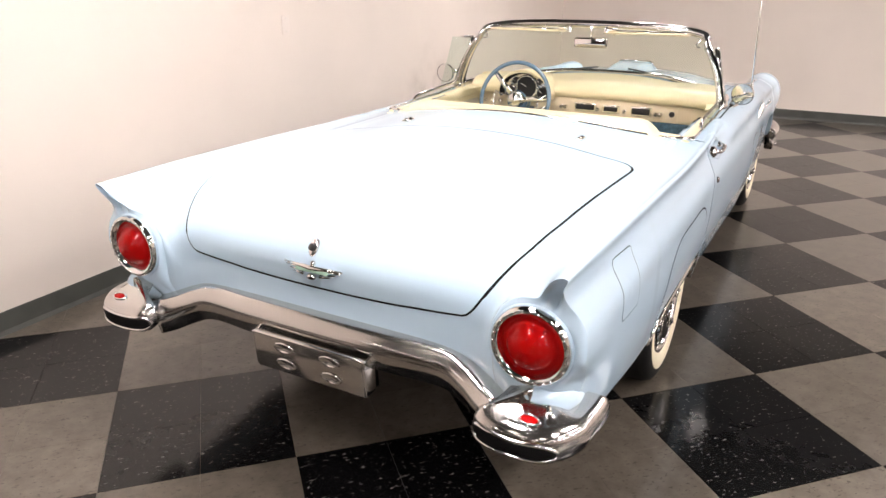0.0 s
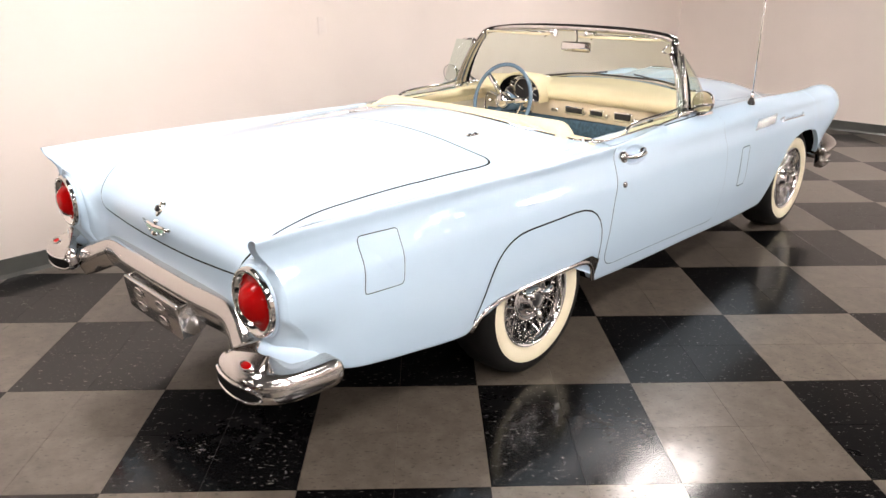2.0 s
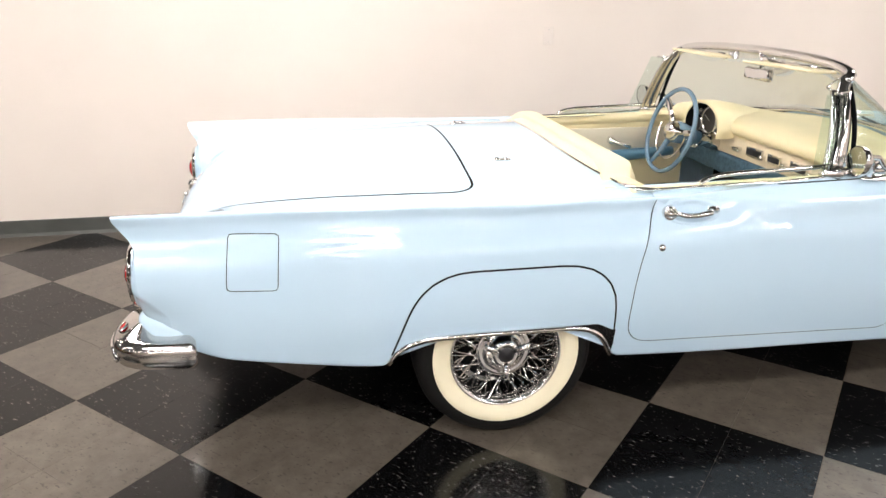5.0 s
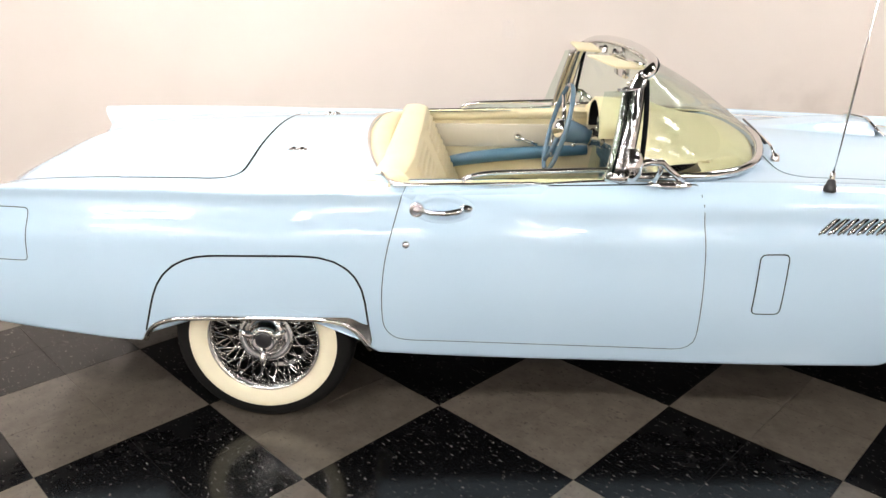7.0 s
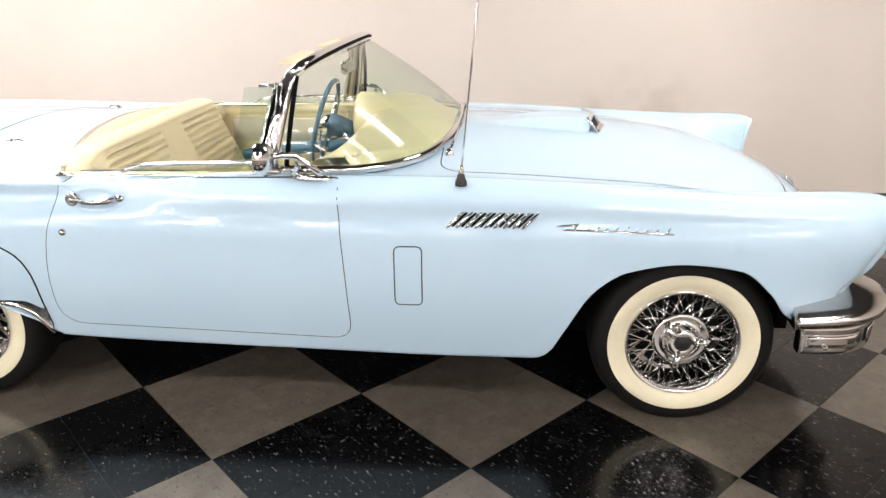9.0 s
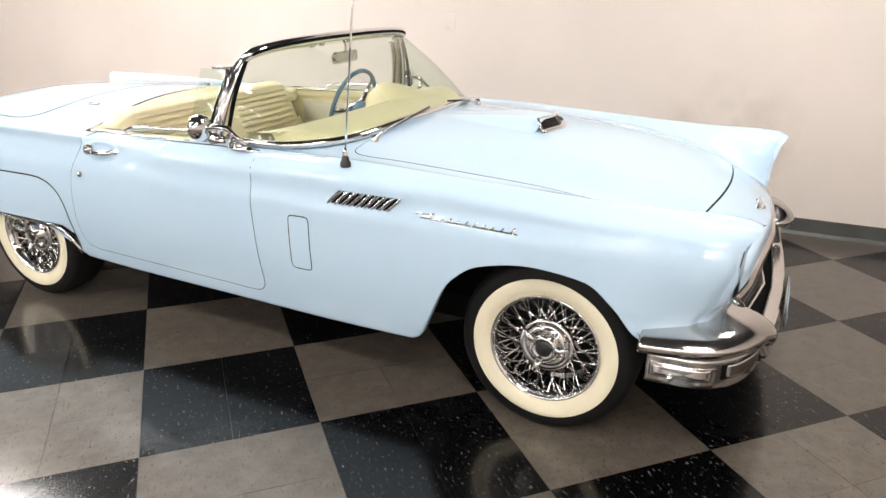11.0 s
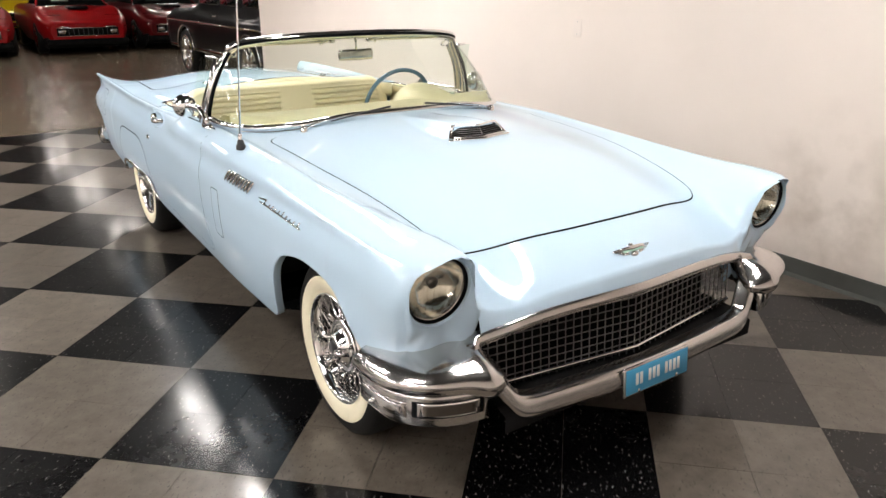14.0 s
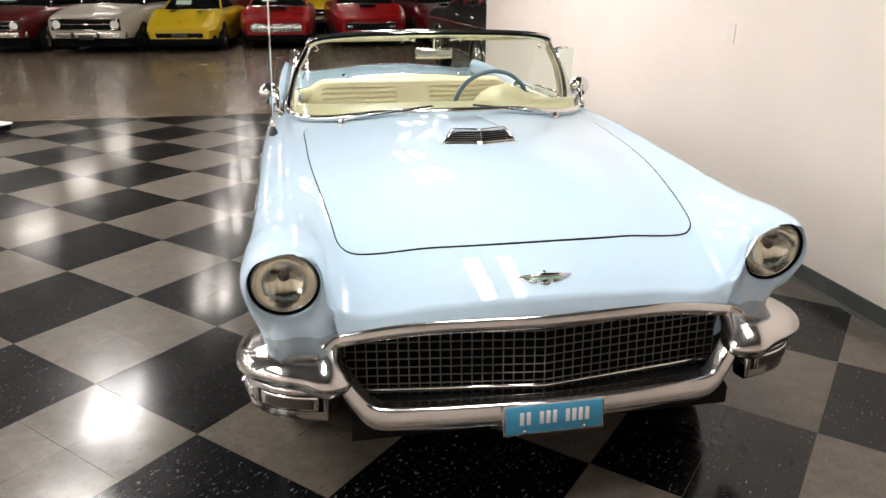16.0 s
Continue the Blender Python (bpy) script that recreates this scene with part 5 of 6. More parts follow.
part("seat_base", boxbm((0.62, -0.62, 0.345), (1.14, 0.62, 0.44), 0.02), M_BLUE_TRIM, seat)
part("seat_back_shell", boxbm((0.43, -0.60, 0.40), (0.50, 0.60, 0.88), 0.02), M_CREAM, seat)

# ---- dashboard ----
dash = new("dashboard")
dash.parent = CAR


def dash_row(y):
    k = 0.06 * (abs(y) / 0.72) ** 4
    xs = min(x_screen(y) - 0.022, 1.79)
    return [(xs, y, top(min(xs, 1.8), min(abs(y), 0.7)) + 0.004), (1.62 if xs > 1.66 else xs - 0.04, y, 0.938), (1.50, y, 0.936), (1.43 - k, y, 0.926), (1.388 - k, y, 0.902), (1.378 - k, y, 0.872), (1.392 - k, y, 0.846), (1.43 - k, y, 0.838)]


rows = []
for y in np.linspace(-0.71, 0.71, 60):
    r = dash_row(y)
    rows.append([tuple(p) for p in spline(r, 40)])
part("dash_pad", grid(rows), M_CREAM, dash, "cream padded dash top")
for sgn in (-1, 1):
    outer = [screen_pt(sgn * u, 0) for u in np.linspace(0.45, 0.98, 16)]
    rows = [[(p.x - 0.012 - a, sgn * (abs(p.y) - 0.012 - 0.35 * a), p.z - 0.012 - 0.06 * a) for p in outer] for a in (0.0, 0.05, 0.10, 0.16)]
    part("dash_corner", grid(rows), M_CREAM, dash)
part("dash_panel", boxbm((1.40, -0.70, 0.745), (1.44, 0.70, 0.845), 0.004), M_DASH, dash)
part("dash_lower", boxbm((1.39, -0.70, 0.64), (1.46, 0.70, 0.742), 0.02, 3), M_CARPET, dash)
for y, w, h in ((0.02, 0.055, 0.015), (-0.13, 0.040, 0.013), (-0.30, 0.050, 0.017)):
    part("radio_panel", boxbm((1.388, y - w, 0.795 - h), (1.402, y + w, 0.795 + h), 0.003), M_GAUGE, dash)
    part("radio_bezel", boxbm((1.392, y - w - 0.008, 0.795 - h - 0.008), (1.401, y + w + 0.008, 0.795 + h + 0.008), 0.003), M_CHROME, dash)
for y in (0.16, 0.135, -0.055, -0.21, -0.385, -0.41, 0.55, 0.60, 0.65):
    part("dash_knob", lathe([(0.0, 0.009), (-0.016, 0.011), (-0.026, 0.010), (-0.027, 0.0005)], 14, "x", centre=(1.40, y, 0.79)), M_CHROME, dash)
part("glove_knob", lathe([(0.0, 0.014), (-0.014, 0.016), (-0.02, 0.012), (-0.021, 0.0005)], 16, "x", centre=(1.40, -0.47, 0.795)), M_GAUGE, dash)
part("glove_door", boxbm((1.394, -0.69, 0.755), (1.404, -0.50, 0.838), 0.003), M_DASH, dash)

ic = new("instrument_cluster")
ic.parent = CAR
YC, ZC = 0.37, 0.858


def hood_arc(x, r, squash, n=25):
    return [(x, YC + r * 1.18 * math.cos(t), ZC + r * squash * math.sin(t)) for t in np.linspace(-0.25, math.pi + 0.25, n)]


part("hood_shell", grid([hood_arc(1.62, 0.10, 0.78), hood_arc(1.50, 0.128, 0.86), hood_arc(1.38, 0.142, 0.92), hood_arc(1.315, 0.143, 0.92), hood_arc(1.305, 0.138, 0.90), hood_arc(1.312, 0.131, 0.88)]), M_CREAM, ic)
part("hood_lining", grid([hood_arc(1.310, 0.132, 0.88), hood_arc(1.34, 0.126, 0.86), hood_arc(1.366, 0.123, 0.85)]), M_BLACK, ic)
bm = bmesh.new()
ring = [bm.verts.new(p) for p in hood_arc(1.362, 0.124, 0.86)]
bm.faces.new(ring)
part("cluster_plate", bm, M_CHROME_DULL, ic, smooth=False)
for y, z, r in ((0.0, 0.030, 0.066), (0.100, 0.0, 0.036), (-0.100, 0.0, 0.036), (-0.075, 0.062, 0.020), (0.075, 0.062, 0.020)):
    part("gauge", lathe([(0.0, r), (-0.006, r * 0.96), (-0.004, r * 0.88), (-0.003, 0.0005)], 24, "x", centre=(1.359, YC + y, ZC + z)), M_GAUGE, ic)
    part("gauge_ring", lathe([(0.0, r * 1.06), (-0.008, r * 1.03), (-0.009, r * 0.95), (-0.004, r * 0.90)], 24, "x", centre=(1.359, YC + y, ZC + z)), M_CHROME, ic)
    part("needle", tube([(1.352, YC + y, ZC + z), (1.352, YC + y + r * 0.6, ZC + z + r * 0.3)], 0.0012, 5), M_WHITE, ic)

sw = new("steering_wheel")
sw.parent = CAR
sw.matrix_local = pose(1.140, 0.352, 0.846, 0, 15, 0)
M_WHEEL = mat("blue_steering_rim", (0.12, 0.20, 0.28), rough=0.25, coat=0.6)
part("rim", tube([(0, 0.205 * math.cos(t), 0.205 * math.sin(t)) for t in np.linspace(0, 2 * math.pi, 64, endpoint=False)], 0.0115, 10, closed=True, flat=((1, 0, 0), 1.0)), M_WHEEL, sw)
part("horn_ring", tube([(0.012, 0.135 * math.cos(t), 0.135 * math.sin(t)) for t in np.linspace(math.pi * 0.95, 2 * math.pi * 1.03, 32)], 0.005, 8), M_CHROME, sw)
part("hub", lathe([(0.06, 0.05), (0.03, 0.052), (0.0, 0.046), (-0.018, 0.034), (-0.026, 0.018), (-0.027, 0.0005)], 28, "x"), M_CHROME, sw)
part("hub_collar", lathe([(0.13, 0.04), (0.07, 0.052), (0.03, 0.056), (0.02, 0.050)], 28, "x"), M_WHEEL, sw)
for a in (0.80, math.pi - 0.10, -1.15):
    part("spoke", tube([(0.02, 0.03 * math.cos(a), 0.03 * math.sin(a)), (0.014, 0.12 * math.cos(a), 0.12 * math.sin(a)), (0.0, 0.2 * math.cos(a), 0.2 * math.sin(a))], [0.014, 0.011, 0.009], 8, flat=((1, 0, 0), 1.4)), M_CHROME if a > -1 else M_WHEEL, sw)
part("column", tube([(0.08, 0, 0), (0.16, 0, -0.003)], 0.036, 14), M_BLUE_TRIM, sw)
part("column_sleeve", lathe([(0.155, 0.040), (0.165, 0.044), (0.175, 0.036), (0.215, 0.035), (0.222, 0.040), (0.232, 0.036), (0.30, 0.033)], 24, "x"), M_CHROME, sw)
part("turn_lever", tube([(0.10, 0.03, 0.01), (0.09, 0.10, 0.03), (0.07, 0.16, 0.045)], [0.005, 0.004, 0.007], 8), M_CHROME, sw)
part("shift_lever", tube([(0.10, -0.03, -0.03), (0.08, -0.10, -0.04), (0.06, -0.17, -0.03)], [0.006, 0.005, 0.009], 8), M_CHROME, sw)

# ---- mirror and visors under the header ----
rv = new("rear_view_mirror")
rv.parent = CAR
part("mirror_case", boxbm((1.325, -0.098, 1.128), (1.352, 0.092, 1.182), 0.012, 3), M_CHROME_DULL, rv)
part("mirror_glass", boxbm((1.3235, -0.088, 1.134), (1.327, 0.082, 1.176), 0.001), M_CHROME, rv)
part("mirror_arm", tube([(1.345, -0.003, 1.17), (1.345, -0.003, 1.21), (1.335, -0.003, 1.245)], [0.006, 0.005, 0.009], 8), M_CHROME, rv)
for sgn in (-1, 1):
    vs = new("sun_visor")
    vs.parent = CAR
    vs.matrix_local = pose(1.248, sgn * 0.33, 1.219, 0, 3, -sgn * 4)
    part("visor_board", boxbm((-0.062, -0.21, -0.0045), (0.04, 0.21, 0.0045), 0.004, 3), M_CREAM, vs)
    part("visor_rod", tube([(0.045, -0.22, 0.008), (0.045, 0.22, 0.008)], 0.006, 8), M_CHROME, vs)
    part("visor_bracket", lathe([(-0.015, 0.014), (0.012, 0.012), (0.02, 0.006)], 12, "z", centre=(0.05, -sgn * 0.225, 0.01)), M_CHROME, vs)
    lt = new("header_latch")
    lt.parent = CAR
    part("latch_plate", boxbm((1.262, sgn * 0.14 - 0.02, 1.222), (1.302, sgn * 0.14 + 0.02, 1.240), 0.004), M_CHROME, lt)
    part("latch_lever", tube([(1.28, sgn * 0.14, 1.222), (1.255, sgn * 0.155, 1.205)], [0.008, 0.005], 8), M_CHROME, lt)
    part("corner_hook", tube(spline([(1.262, sgn * 0.60, 1.205), (1.25, sgn * 0.585, 1.185), (1.235, sgn * 0.58, 1.17), (1.24, sgn * 0.60, 1.165)], 12), 0.004, 6), M_CHROME, lt)
part("header_lining", tube([screen_pt(u, 0.985) + Vector((-0.022, 0, 0.002)) for u in US[6:75]], 0.008, 8), M_CHROME_DULL, CAR)

# ---- light switch ----
M_SWITCH = mat("switch_plate", (0.80, 0.725, 0.67), rough=0.55)


def wall_switch(s, z):
    x, y = bay(s, WALL_N)
    e = thing("light_switch", "white blank switch plate on the display wall", "light switch", pose(x, y, z, 0, 0, 45))
    part("plate", boxbm((-0.036, -0.006, -0.058), (0.036, 0.0, 0.058), 0.003), M_SWITCH, e)
    for q in (-0.04, 0.04):
        part("screw", lathe([(0.0, 0.003), (-0.0085, 0.003), (-0.009, 0.0005)], 8, "y", centre=(0, 0, q)), M_SILVER, e)


wall_switch(3.84, 1.208)

# ---- other cars in the hall ----
M_DARKGLASS = mat("dark_car_glass", (0.006, 0.007, 0.007), rough=0.05, spec=0.35)
M_CARD = mat("price_card", (0.45, 0.62, 0.55), rough=0.6)


def hall_car(name, label, paint, s, n, width, length, hood_z, face_z, style, yaw=0.0):
    """A parked show car whose nose points along +x of its own frame, towards the display bay."""
    x, y = bay(s, n)
    e = thing(name, label, "car", pose(x, y, 0, 0, 0, 45 + yaw), "cars in the hall")
    w = width / 2
    L = length
    rise = knots([0.0, 0.04, 0.14, 0.45, 1.0, 1.35, L - 1.6, L - 0.9, L - 0.25, L], [face_z - 0.05, face_z, face_z + 0.03, face_z * 0.5 + hood_z * 0.5, hood_z, hood_z + 0.03, hood_z + 0.05, hood_z + 0.04, hood_z - 0.02, hood_z - 0.2])
    nose = (0.78, 0.82, 0.87, 0.97) if style != "grille" else (0.86, 0.89, 0.92, 0.98)
    wide = knots([0.0, 0.05, 0.15, 0.6, L * 0.5, L - 0.4, L], [w * nose[0], w * nose[1], w * nose[2], w * nose[3], w, w * 0.97, w * 0.88])
    bulge = 0.10 if style == "sport" else (0.07 if style == "mesh" else 0.02)
    crown = 0.035 if style == "sport" else 0.012
    chin = 0.30 if style == "sport" else 0.33
    rows = []
    ST = [0.0, 0.02, 0.04, 0.08, 0.15, 0.25, 0.4, 0.55, 0.7, 0.85, 1.0, 1.2, 1.5, 2.0, 2.6, 3.2, L - 0.6, L - 0.25, L - 0.08, L]
    for d in ST:
        ww, z = wide(d), rise(d)
        arch = bulge * (math.exp(-((d - 0.85) / 0.40) ** 2) + 0.7 * math.exp(-((d - L + 0.95) / 0.4) ** 2))
        in_arch = min(abs(d - 0.85), abs(d - L + 0.95))
        low = chin + (0.30 * (1 - (in_arch / 0.40) ** 2) if in_arch < 0.40 else 0.0) - (0.10 if 1.3 < d < L - 1.4 else 0.0)
        mid = max(low + 0.03, 0.46)
        shoulder = z - 0.05 + arch * 0.5
        pts = [(-d, -ww * 0.95, low), (-d, -ww, mid), (-d, -ww, max(mid + 0.02, shoulder - 0.10)), (-d, -ww * 0.96, shoulder), (-d, -ww * 0.80, z + arch), (-d, -ww * 0.45, z + crown * 0.6), (-d, 0, z + crown)]
        pts += [(p[0], -p[1], p[2]) for p in pts[-2::-1]]
        rows.append([tuple(p) for p in spline(pts, 49)])
    part("body", grid(rows), paint, e)
    for row, nm in ((rows[0], "front_panel"), (rows[-1], "rear_panel")):
        bm = bmesh.new()
        bm.faces.new([bm.verts.new(p) for p in row])
        part(nm, bm, paint, e, smooth=False)
    cab = []
    for d, k, z in ((1.30, 0.86, hood_z + 0.04), (1.75, 0.72, hood_z + 0.30), (2.0, 0.68, hood_z + 0.36), (2.7, 0.66, hood_z + 0.35), (3.35, 0.76, hood_z + 0.06)):
        cab.append([(-d, -w * k, hood_z), (-d, -w * k * 0.97, z - 0.05), (-d, -w * k * 0.85, z), (-d, 0, z + 0.02), (-d, w * k * 0.85, z), (-d, w * k * 0.97, z - 0.05), (-d, w * k, hood_z)])
    part("window_glass", grid(cab), M_DARKGLASS, e)
    part("windshield_trim", tube([cab[0][j] for j in (1, 2, 3, 4, 5)], 0.014, 6), M_CHROME, e)
    for j in (1, 5):
        part("windshield_pillar", tube([Vector(cab[i][j]) for i in (0, 1, 2)], 0.02, 6), M_CHROME if style == "grille" else paint, e)
    part("roof", grid([[(-d, y * w * 0.66, hood_z + 0.385 - 0.03 * y * y) for y in np.linspace(-1, 1, 9)] for d in (1.9, 2.1, 2.4, 2.75)]), paint, e)
    card = part("price_card", boxbm((-0.004, -0.17, -0.07), (0.004, 0.17, 0.07)), M_CARD, e, "pale green price card behind the windshield", smooth=False)
    card.matrix_local = pose(-1.50, -w * 0.25, hood_z + 0.20, 0, -52, 0)
    part("underside", boxbm((-L + 0.2, -w * 0.88, 0.15), (-0.14, w * 0.88, 0.36)), M_BLACK, e, smooth=False)
    for sy in (-1, 1):
        for d in (0.85, L - 0.95):
            wh = new("wheel")
            wh.parent = e
            wh.matrix_local = pose(-d, sy * (w - 0.11), 0.32)
            part("tyre", lathe([(-0.1, 0.22), (-0.1, 0.30), (-0.07, 0.32), (0.07, 0.32), (0.1, 0.30), (0.1, 0.22)], 28, "y"), M_RUBBER, wh)
            part("rim", lathe([(sy * 0.085, 0.225), (sy * 0.10, 0.21), (sy * 0.06, 0.17), (sy * 0.05, 0.08), (sy * 0.09, 0.06), (sy * 0.095, 0.0005)], 24, "y"), M_CHROME, wh)
            for k in range(5):
                a = k * 1.2566
                part("wheel_spoke", tube([(0.05 * math.cos(a), sy * 0.07, 0.05 * math.sin(a)), (0.2 * math.cos(a), sy * 0.085, 0.2 * math.sin(a))], [0.03, 0.022], 6), M_CHROME_DULL, wh)
    if style == "sport":
        for q in (-0.40, 0.40):
            part("grille_slot", boxbm((-0.05, q * w - 0.17, 0.325), (0.004, q * w + 0.17, 0.415), 0.012), M_BLACK, e)
            part("slot_trim", tube([(0.004, q * w - 0.17, 0.325), (0.004, q * w + 0.17, 0.325), (0.004, q * w + 0.17, 0.415), (0.004, q * w - 0.17, 0.415)], 0.006, 6, closed=True), M_CHROME_DULL, e)
            part("turn_signal", boxbm((-0.05, q * w * 1.45 - 0.04, 0.34), (0.002, q * w * 1.45 + 0.04, 0.40), 0.01), M_CHROME, e)
        part("plate", boxbm((-0.03, -0.15, 0.32), (0.008, 0.15, 0.42), 0.004), M_GAUGE, e)
        part("nose_badge", lathe([(0.0, 0.03), (0.006, 0.026), (0.008, 0.0005)], 16, "z", centre=(-0.22, 0, rise(0.22) + crown + 0.002)), M_GAUGE, e)
        part("chin_spoiler", boxbm((-0.16, -w * 0.86, 0.20), (-0.05, w * 0.86, 0.30), 0.02), M_BLACK, e)
        for q in (-0.36, 0.36):
            part("hood_vent", boxbm((-1.05, q * w - 0.03, hood_z + 0.03), (-0.65, q * w + 0.03, hood_z + 0.045), 0.006), M_BLACK, e)
    elif style == "grille":
        g1 = face_z - 0.06
        part("grille", boxbm((-0.06, -w * 0.80, 0.50), (0.006, w * 0.80, g1), 0.006), M_BLACK, e)
        part("grille_surround", tube([(0.008, -w * 0.82, 0.495), (0.008, w * 0.82, 0.495), (0.008, w * 0.82, g1 + 0.005), (0.008, -w * 0.82, g1 + 0.005)], 0.012, 6, closed=True), M_CHROME, e)
        part("grille_bar", boxbm((0.0, -w * 0.60, (0.5 + g1) / 2 - 0.006), (0.014, w * 0.60, (0.5 + g1) / 2 + 0.006), 0.002), M_CHROME_DULL, e)
        part("grille_badge", boxbm((0.0, -0.05, (0.5 + g1) / 2 - 0.02), (0.018, 0.05, (0.5 + g1) / 2 + 0.02), 0.004), M_CHROME, e)
        for q in (-0.68, 0.68):
            hl = part("headlight", lathe([(0.0, 0.10), (0.022, 0.098), (0.026, 0.088), (0.018, 0.082)], 24, "x", centre=(0.0, q * w, (0.5 + g1) / 2), sz=min(1.0, (g1 - 0.5) / 0.2)), M_CHROME, e)
            part("headlight_lens", lathe([(0.018, 0.084), (0.03, 0.05), (0.033, 0.0005)], 24, "x", centre=(0.0, q * w, (0.5 + g1) / 2), sz=min(1.0, (g1 - 0.5) / 0.2)), M_WHITE, hl)
        bar = [(0.06 - 0.16 * abs(q) ** 3, q * w * 0.90, 0.0) for q in np.linspace(-1, 1, 21)]
        part("front_bumper", sweep([(a, b, 0.40) for a, b, c in bar], lozenge(-0.02, 0.03, -0.055, 0.06, 0.02), -1), M_CHROME, e)
        part("plate", boxbm((0.05, -0.15, 0.30), (0.10, 0.15, 0.40), 0.004), M_GAUGE, e)
        for q in (-0.3, 0.3):
            part("bumper_guard", boxbm((0.05, q * w - 0.03, 0.32), (0.12, q * w + 0.03, 0.44), 0.015), M_GAUGE, e)
    elif style == "mesh":
        part("grille", boxbm((-0.06, -w * 0.66, 0.40), (0.004, w * 0.66, 0.545), 0.01), M_CHROME_DULL if "mesh" in label else M_BLACK, e)
        part("grille_surround", tube([(0.006, -w * 0.67, 0.395), (0.006, w * 0.67, 0.395), (0.006, w * 0.67, 0.55), (0.006, -w * 0.67, 0.55)], 0.009, 6, closed=True), M_CHROME, e)
        for q in np.linspace(-0.62, 0.62, 13):
            part("grille_rib", boxbm((-0.02, q * w - 0.006, 0.41), (0.010, q * w + 0.006, 0.535)), M_GAUGE, e)
        for q in (-0.55, 0.55):
            part("turn_signal", boxbm((-0.02, q * w - 0.07, 0.435), (0.016, q * w + 0.07, 0.51), 0.01), M_CHROME, e)
        for sg in (-1, 1):
            part("front_bumper", tube([(0.03 - 0.10 * abs(q) ** 2.5, sg * q * w * 0.84, 0.565) for q in np.linspace(0.45, 1, 10)], 0.016, 8), M_CHROME, e)
        part("chin_panel", boxbm((-0.16, -w * 0.86, 0.20), (-0.03, w * 0.86, 0.33), 0.02), M_BLACK, e)
        part("hood_scoop", boxbm((-1.2, -0.20, hood_z - 0.01), (-0.72, 0.20, hood_z + 0.055), 0.03), M_BLACK_PAINT, e)
        for q in (-0.66, 0.66):
            part("headlight_door", boxbm((-0.34, q * w - 0.16, face_z * 0.6 + hood_z * 0.4 + 0.02), (-0.335, q * w + 0.16, face_z * 0.6 + hood_z * 0.4 + 0.026)), M_GAP, e)
    return e


M_RED_PAINT = mat("red_car_paint", (0.26, 0.003, 0.005), rough=0.4, spec=0.2, coat=0.5)
M_YELLOW_PAINT = mat("yellow_car_paint", (0.60, 0.42, 0.012), rough=0.4, spec=0.2, coat=0.5)
M_WHITE_PAINT = mat("white_car_paint", (0.46, 0.43, 0.36), rough=0.4, spec=0.2, coat=0.5)
M_MAROON_PAINT = mat("maroon_car_paint", (0.09, 0.004, 0.006), rough=0.4, spec=0.2, coat=0.5)
M_BLACK_PAINT = mat("black_car_paint", (0.003, 0.003, 0.0035), rough=0.3, spec=0.15, coat=0.15)
ROW = -9.1
hall_car("parked_car", "dark red classic coupe parked in the hall", M_MAROON_PAINT, ROW - 0.3, -5.75, 1.80, 4.6, 0.88, 0.72, "grille", -12)
hall_car("parked_car", "off-white classic muscle coupe with a dark grille", M_WHITE_PAINT, ROW, -3.72, 1.80, 4.7, 0.93, 0.77, "grille", -12)
hall_car("parked_car", "bright yellow low sports car parked in the hall", M_YELLOW_PAINT, ROW + 0.1, -1.87, 1.62, 4.5, 0.80, 0.54, "sport", -7)
hall_car("parked_car", "bright red sports car with a chrome mesh grille", M_RED_PAINT, ROW - 0.4, 0.16, 1.70, 4.6, 0.86, 0.66, "mesh", -3)
hall_car("parked_car", "glossy red coupe with a chrome-edged dark grille", M_RED_PAINT, ROW - 0.7, 2.35, 1.82, 4.6, 0.90, 0.68, "mesh")
hall_car("parked_car", "dark maroon coupe parked beside the red coupe", M_MAROON_PAINT, ROW - 0.9, 4.4, 1.82, 4.6, 0.90, 0.68, "mesh")
hall_car("parked_car", "yellow coupe parked in the second row", M_YELLOW_PAINT, ROW - 5.6, 1.3, 1.8, 4.5, 0.95, 0.74, "grille")
hall_car("parked_car", "dark red coupe parked in the second row", M_MAROON_PAINT, ROW - 5.6, -0.9, 1.8, 4.5, 0.92, 0.74, "grille")


def low_stand(s, n, yaw):
    """A low white display stand on black feet; its corner is at s, n."""
    x, y = bay(s, n)
    e = thing("display_stand", "low white display stand on black feet", "stand", pose(x, y, 0, 0, 0, yaw))
    part("board", boxbm((-0.7, -0.5, 0.065), (0.0, 0.0, 0.085), 0.004), M_WHITE, e)
    for a, b in ((-0.66, -0.46), (-0.06, -0.46), (-0.66, -0.04), (-0.06, -0.04)):
        part("foot", boxbm((a - 0.03, b - 0.03, 0.0), (a + 0.03, b + 0.03, 0.066), 0.004), M_BLACK, e)
    part("skirt", boxbm((-0.67, -0.47, 0.012), (-0.03, -0.03, 0.064)), M_BLACK, e, smooth=False)


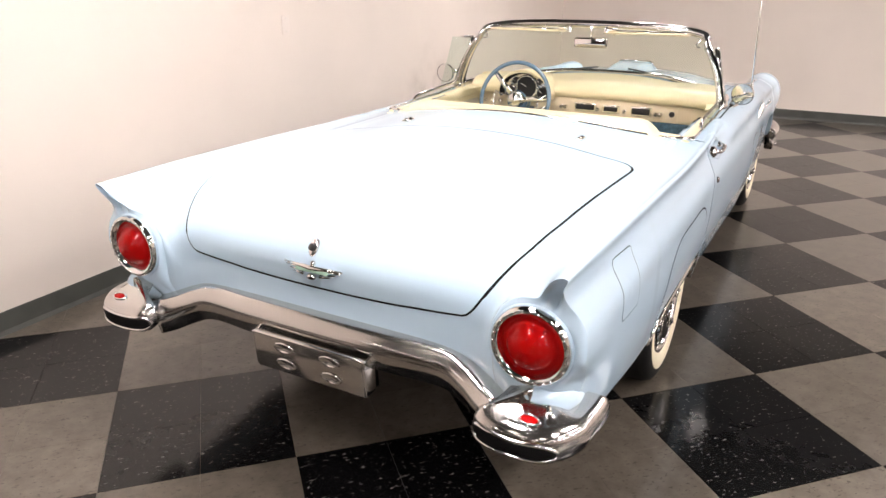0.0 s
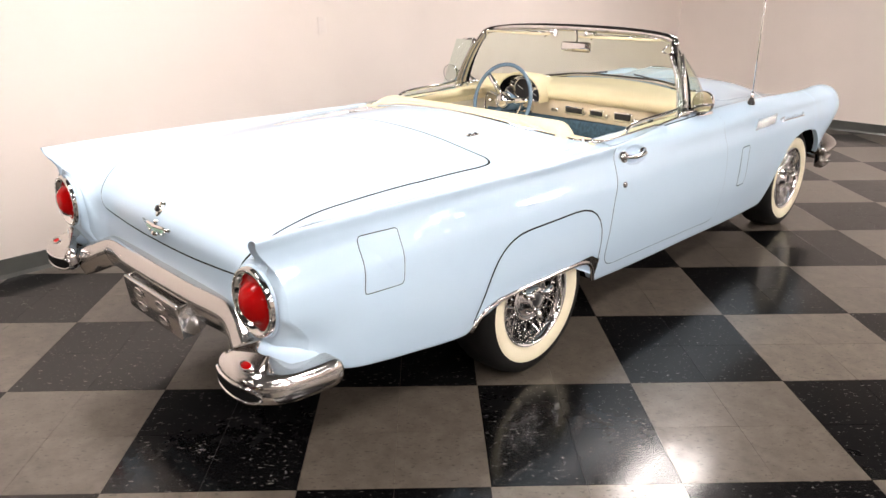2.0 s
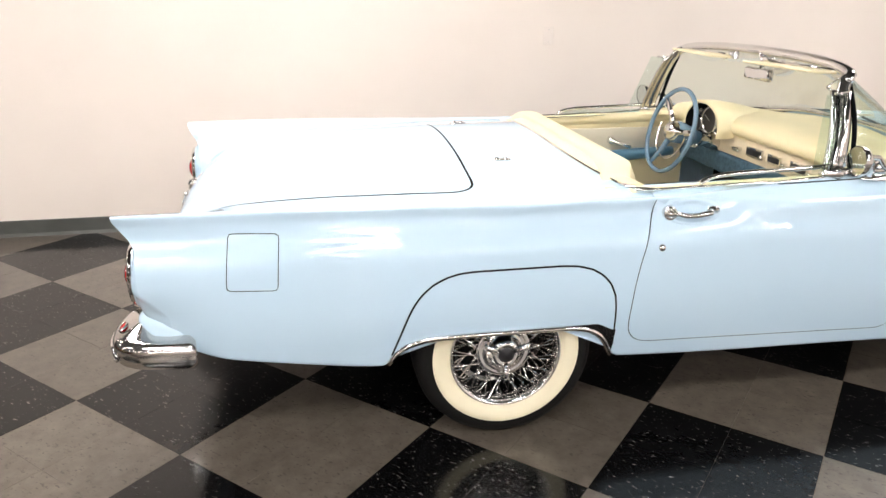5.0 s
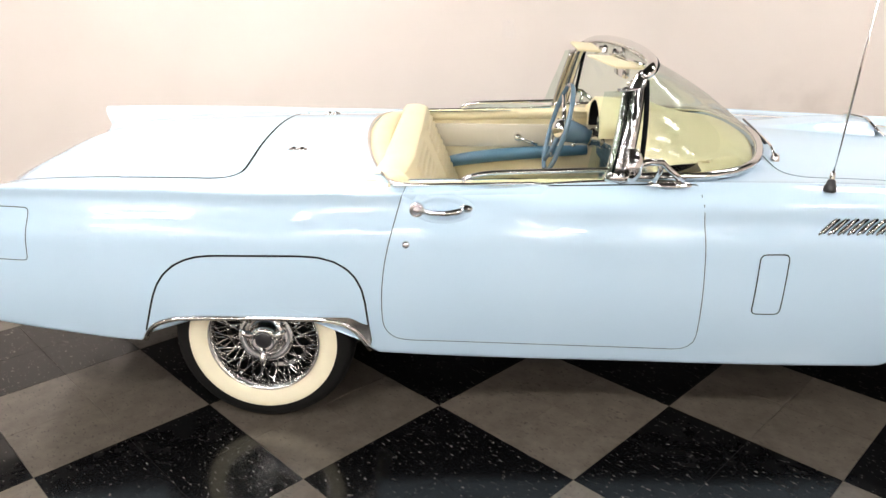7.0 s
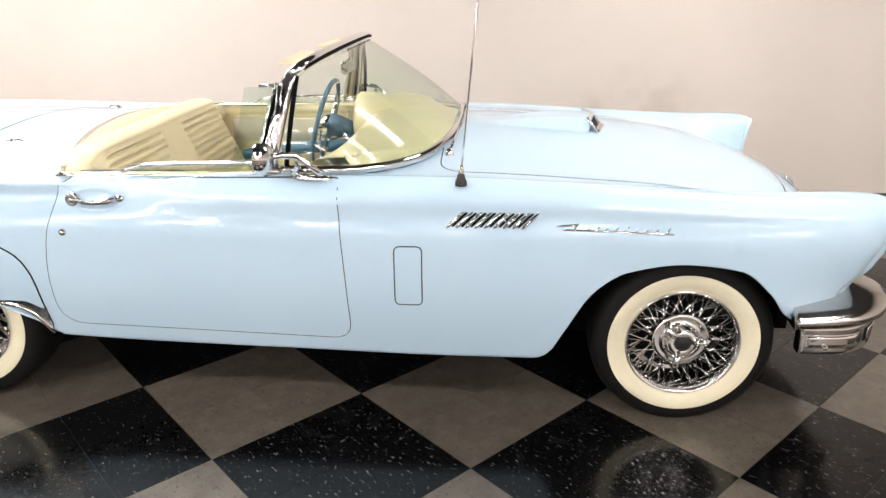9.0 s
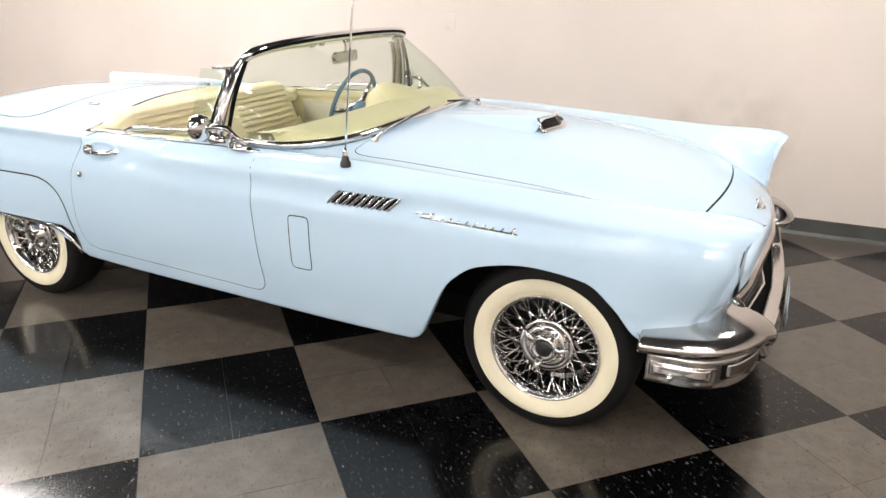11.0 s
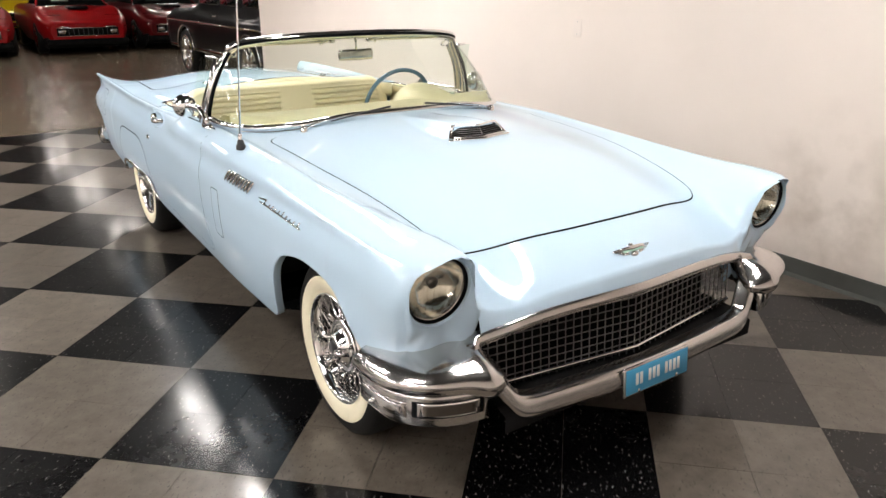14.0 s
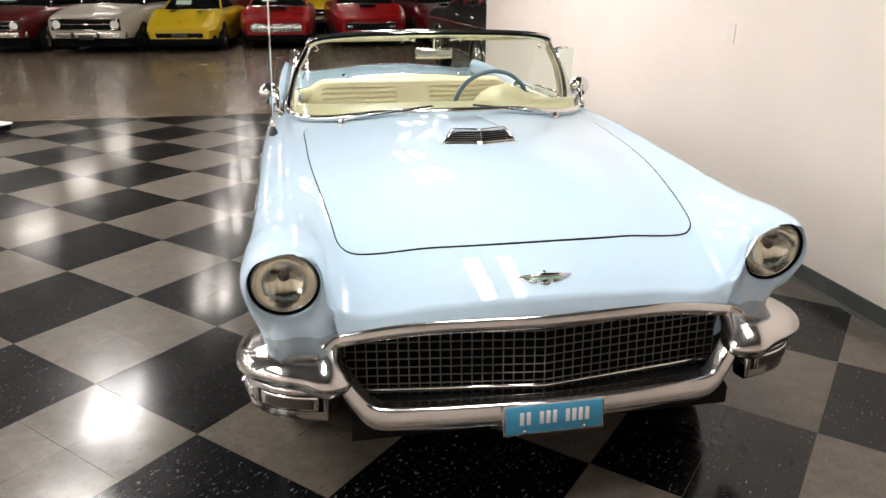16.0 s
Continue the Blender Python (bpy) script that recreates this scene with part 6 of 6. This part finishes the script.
def pickup(s0, n0):
    """A black crew vehicle seen from its side, parked along the bay wall's line. x runs along its length."""
    x, y = bay(s0, n0)
    e = thing("black_truck", "glossy black vehicle with chrome side trim and large chrome wheels", "truck", pose(x, y, 0, 0, 0, 45))
    L, H = 4.9, 1.75
    f_top = knots([0.0, 0.2, 1.3, 1.75, 2.3, 4.2, 4.7, 4.9], [0.85, 1.02, 1.08, 1.55, 1.72, 1.74, 1.62, 1.20])
    rows = []
    for d in np.linspace(0, L, 40):
        t = f_top(d)
        in_arch = min(abs(d - 0.95), abs(d - 3.75))
        low = 0.42 if in_arch > 0.42 else 0.42 + math.sqrt(max(0.42 ** 2 - in_arch ** 2, 0)) * 0.85
        b = min(1.08, t)
        pts = [(d, 0.02, low), (d, 0.0, max(0.6, low + 0.02)), (d, 0.0, max(0.9, low + 0.06)), (d, 0.05, b), (d, 0.14, max(b, t - 0.10)), (d, 0.30, t), (d, 0.95, t + 0.02), (d, 1.60, t), (d, 1.85, b), (d, 1.9, 0.7), (d, 1.88, 0.42)]
        rows.append([tuple(p) for p in spline(pts, 41)])
    bm = grid(rows)
    bm.verts.ensure_lookup_table()
    bm.faces.new([bm.verts[j] for j in range(41)])
    bm.faces.new([bm.verts[39 * 41 + j] for j in range(41)])
    part("body", bm, M_BLACK_PAINT, e)
    for d in (0.95, 3.75):
        wh = new("wheel")
        wh.parent = e
        wh.matrix_local = pose(d, 0.10, 0.37)
        part("tyre", lathe([(0.1, 0.26), (0.1, 0.34), (-0.06, 0.37), (-0.1, 0.34), (-0.1, 0.28)], 36, "y"), M_RUBBER, wh)
        part("rim", lathe([(-0.09, 0.285), (-0.105, 0.27), (-0.07, 0.25), (-0.03, 0.10), (-0.08, 0.07), (-0.085, 0.0005)], 30, "y"), M_CHROME, wh)
        for k in range(6):
            a = k * math.pi / 3
            part("wheel_spoke", tube([(0.06 * math.cos(a), -0.08, 0.06 * math.sin(a)), (0.25 * math.cos(a), -0.085, 0.25 * math.sin(a))], [0.03, 0.022], 6), M_CHROME, wh)
        part("arch_trim", tube([(d + 0.43 * math.cos(t), -0.006, 0.42 + 0.38 * math.sin(t)) for t in np.linspace(0, math.pi, 16)], 0.012, 6), M_CHROME, e)
    for a, b in ((0.05, 0.5), (1.4, 3.3), (4.2, 4.85)):
        part("sill_trim", boxbm((a, -0.012, 0.44), (b, 0.002, 0.485), 0.004), M_CHROME_DULL, e)
    part("belt_trim", boxbm((0.1, -0.012, 0.86), (4.8, 0.004, 0.885), 0.003), M_CHROME_DULL, e)
    for a, b in ((1.75, 2.6), (2.7, 3.5), (3.6, 4.3)):
        part("side_window", boxbm((a, 0.035, 1.14), (b, 0.10, 1.52), 0.03), M_DARKGLASS, e)
    for d in (2.45, 3.4):
        part("door_handle", tube([(d, -0.01, 1.0), (d + 0.08, -0.03, 1.0), (d + 0.16, -0.01, 1.0)], 0.012, 6), M_CHROME, e)
    return e


pickup(-6.15, 3.0)
low_stand(-0.51, -2.52, 104)

# ---- checkered floor tiles, last ----
TILE = 0.6096
TX, TY = 2.130, 2.082


def tile_mesh(name, material):
    bm = bmesh.new()
    h = TILE / 2 - 0.0006
    g = 0.0004
    for lo, hi in (((-h, -h), (-g, -g)), ((g, -h), (h, -g)), ((-h, g), (-g, h)), ((g, g), (h, h))):
        a = [bm.verts.new((x, y, -0.004)) for x, y in ((lo[0], lo[1]), (hi[0], lo[1]), (hi[0], hi[1]), (lo[0], hi[1]))]
        b = [bm.verts.new((v.co.x + (0.0003 if v.co.x < (lo[0] + hi[0]) / 2 else -0.0003), v.co.y + (0.0003 if v.co.y < (lo[1] + hi[1]) / 2 else -0.0003), 0.0)) for v in a]
        bm.faces.new(b)
        for k in range(4):
            bm.faces.new((a[k], a[(k + 1) % 4], b[(k + 1) % 4], b[k]))
    me = bpy.data.meshes.new(name)
    bm.to_mesh(me)
    bm.free()
    me.materials.append(material)
    return me


def cut_tile(x, y, material):
    """A tile trimmed along the straight border of the checkered floor."""
    h = TILE / 2 - 0.0006
    P = [(x + a * h, y + b * h) for a, b in ((-1, -1), (1, -1), (1, 1), (-1, 1))]
    side = lambda p: (p[0] + p[1]) * 0.70711 - EDGE_S
    out = []
    for p, q in zip(P, P[1:] + P[:1]):
        a, b = side(p), side(q)
        if a > 0:
            out.append(p)
        if a * b < 0:
            t = a / (a - b)
            out.append((p[0] + (q[0] - p[0]) * t, p[1] + (q[1] - p[1]) * t))
    if len(out) < 3:
        return None
    bm = prism([(p[0] - x, p[1] - y) for p in out], -0.004, 0.0)
    me = bpy.data.meshes.new("floor_tile")
    bm.to_mesh(me)
    bm.free()
    me.materials.append(material)
    return me


TILES = [tile_mesh("floor_tile", M_TILE_LIGHT), tile_mesh("floor_tile", M_TILE_DARK)]
for i in range(-30, 30):
    for j in range(-30, 30):
        x, y = TX + TILE * (i + 0.5), TY + TILE * (j + 0.5)
        s, n = (x + y) * 0.70711, (y - x) * 0.70711
        if s < EDGE_S - TILE * 0.7072 or s > WALL_S + 0.3 or not -6.0 < n < WALL_N + 0.3:
            continue
        me = TILES[(i + j + 1) % 2]
        if s < EDGE_S + TILE * 0.7072:
            me = cut_tile(x, y, me.materials[0])
            if me is None:
                continue
        ob = new("floor_tile", me)
        ob.location = (x, y, 0)
        ob.parent = floor
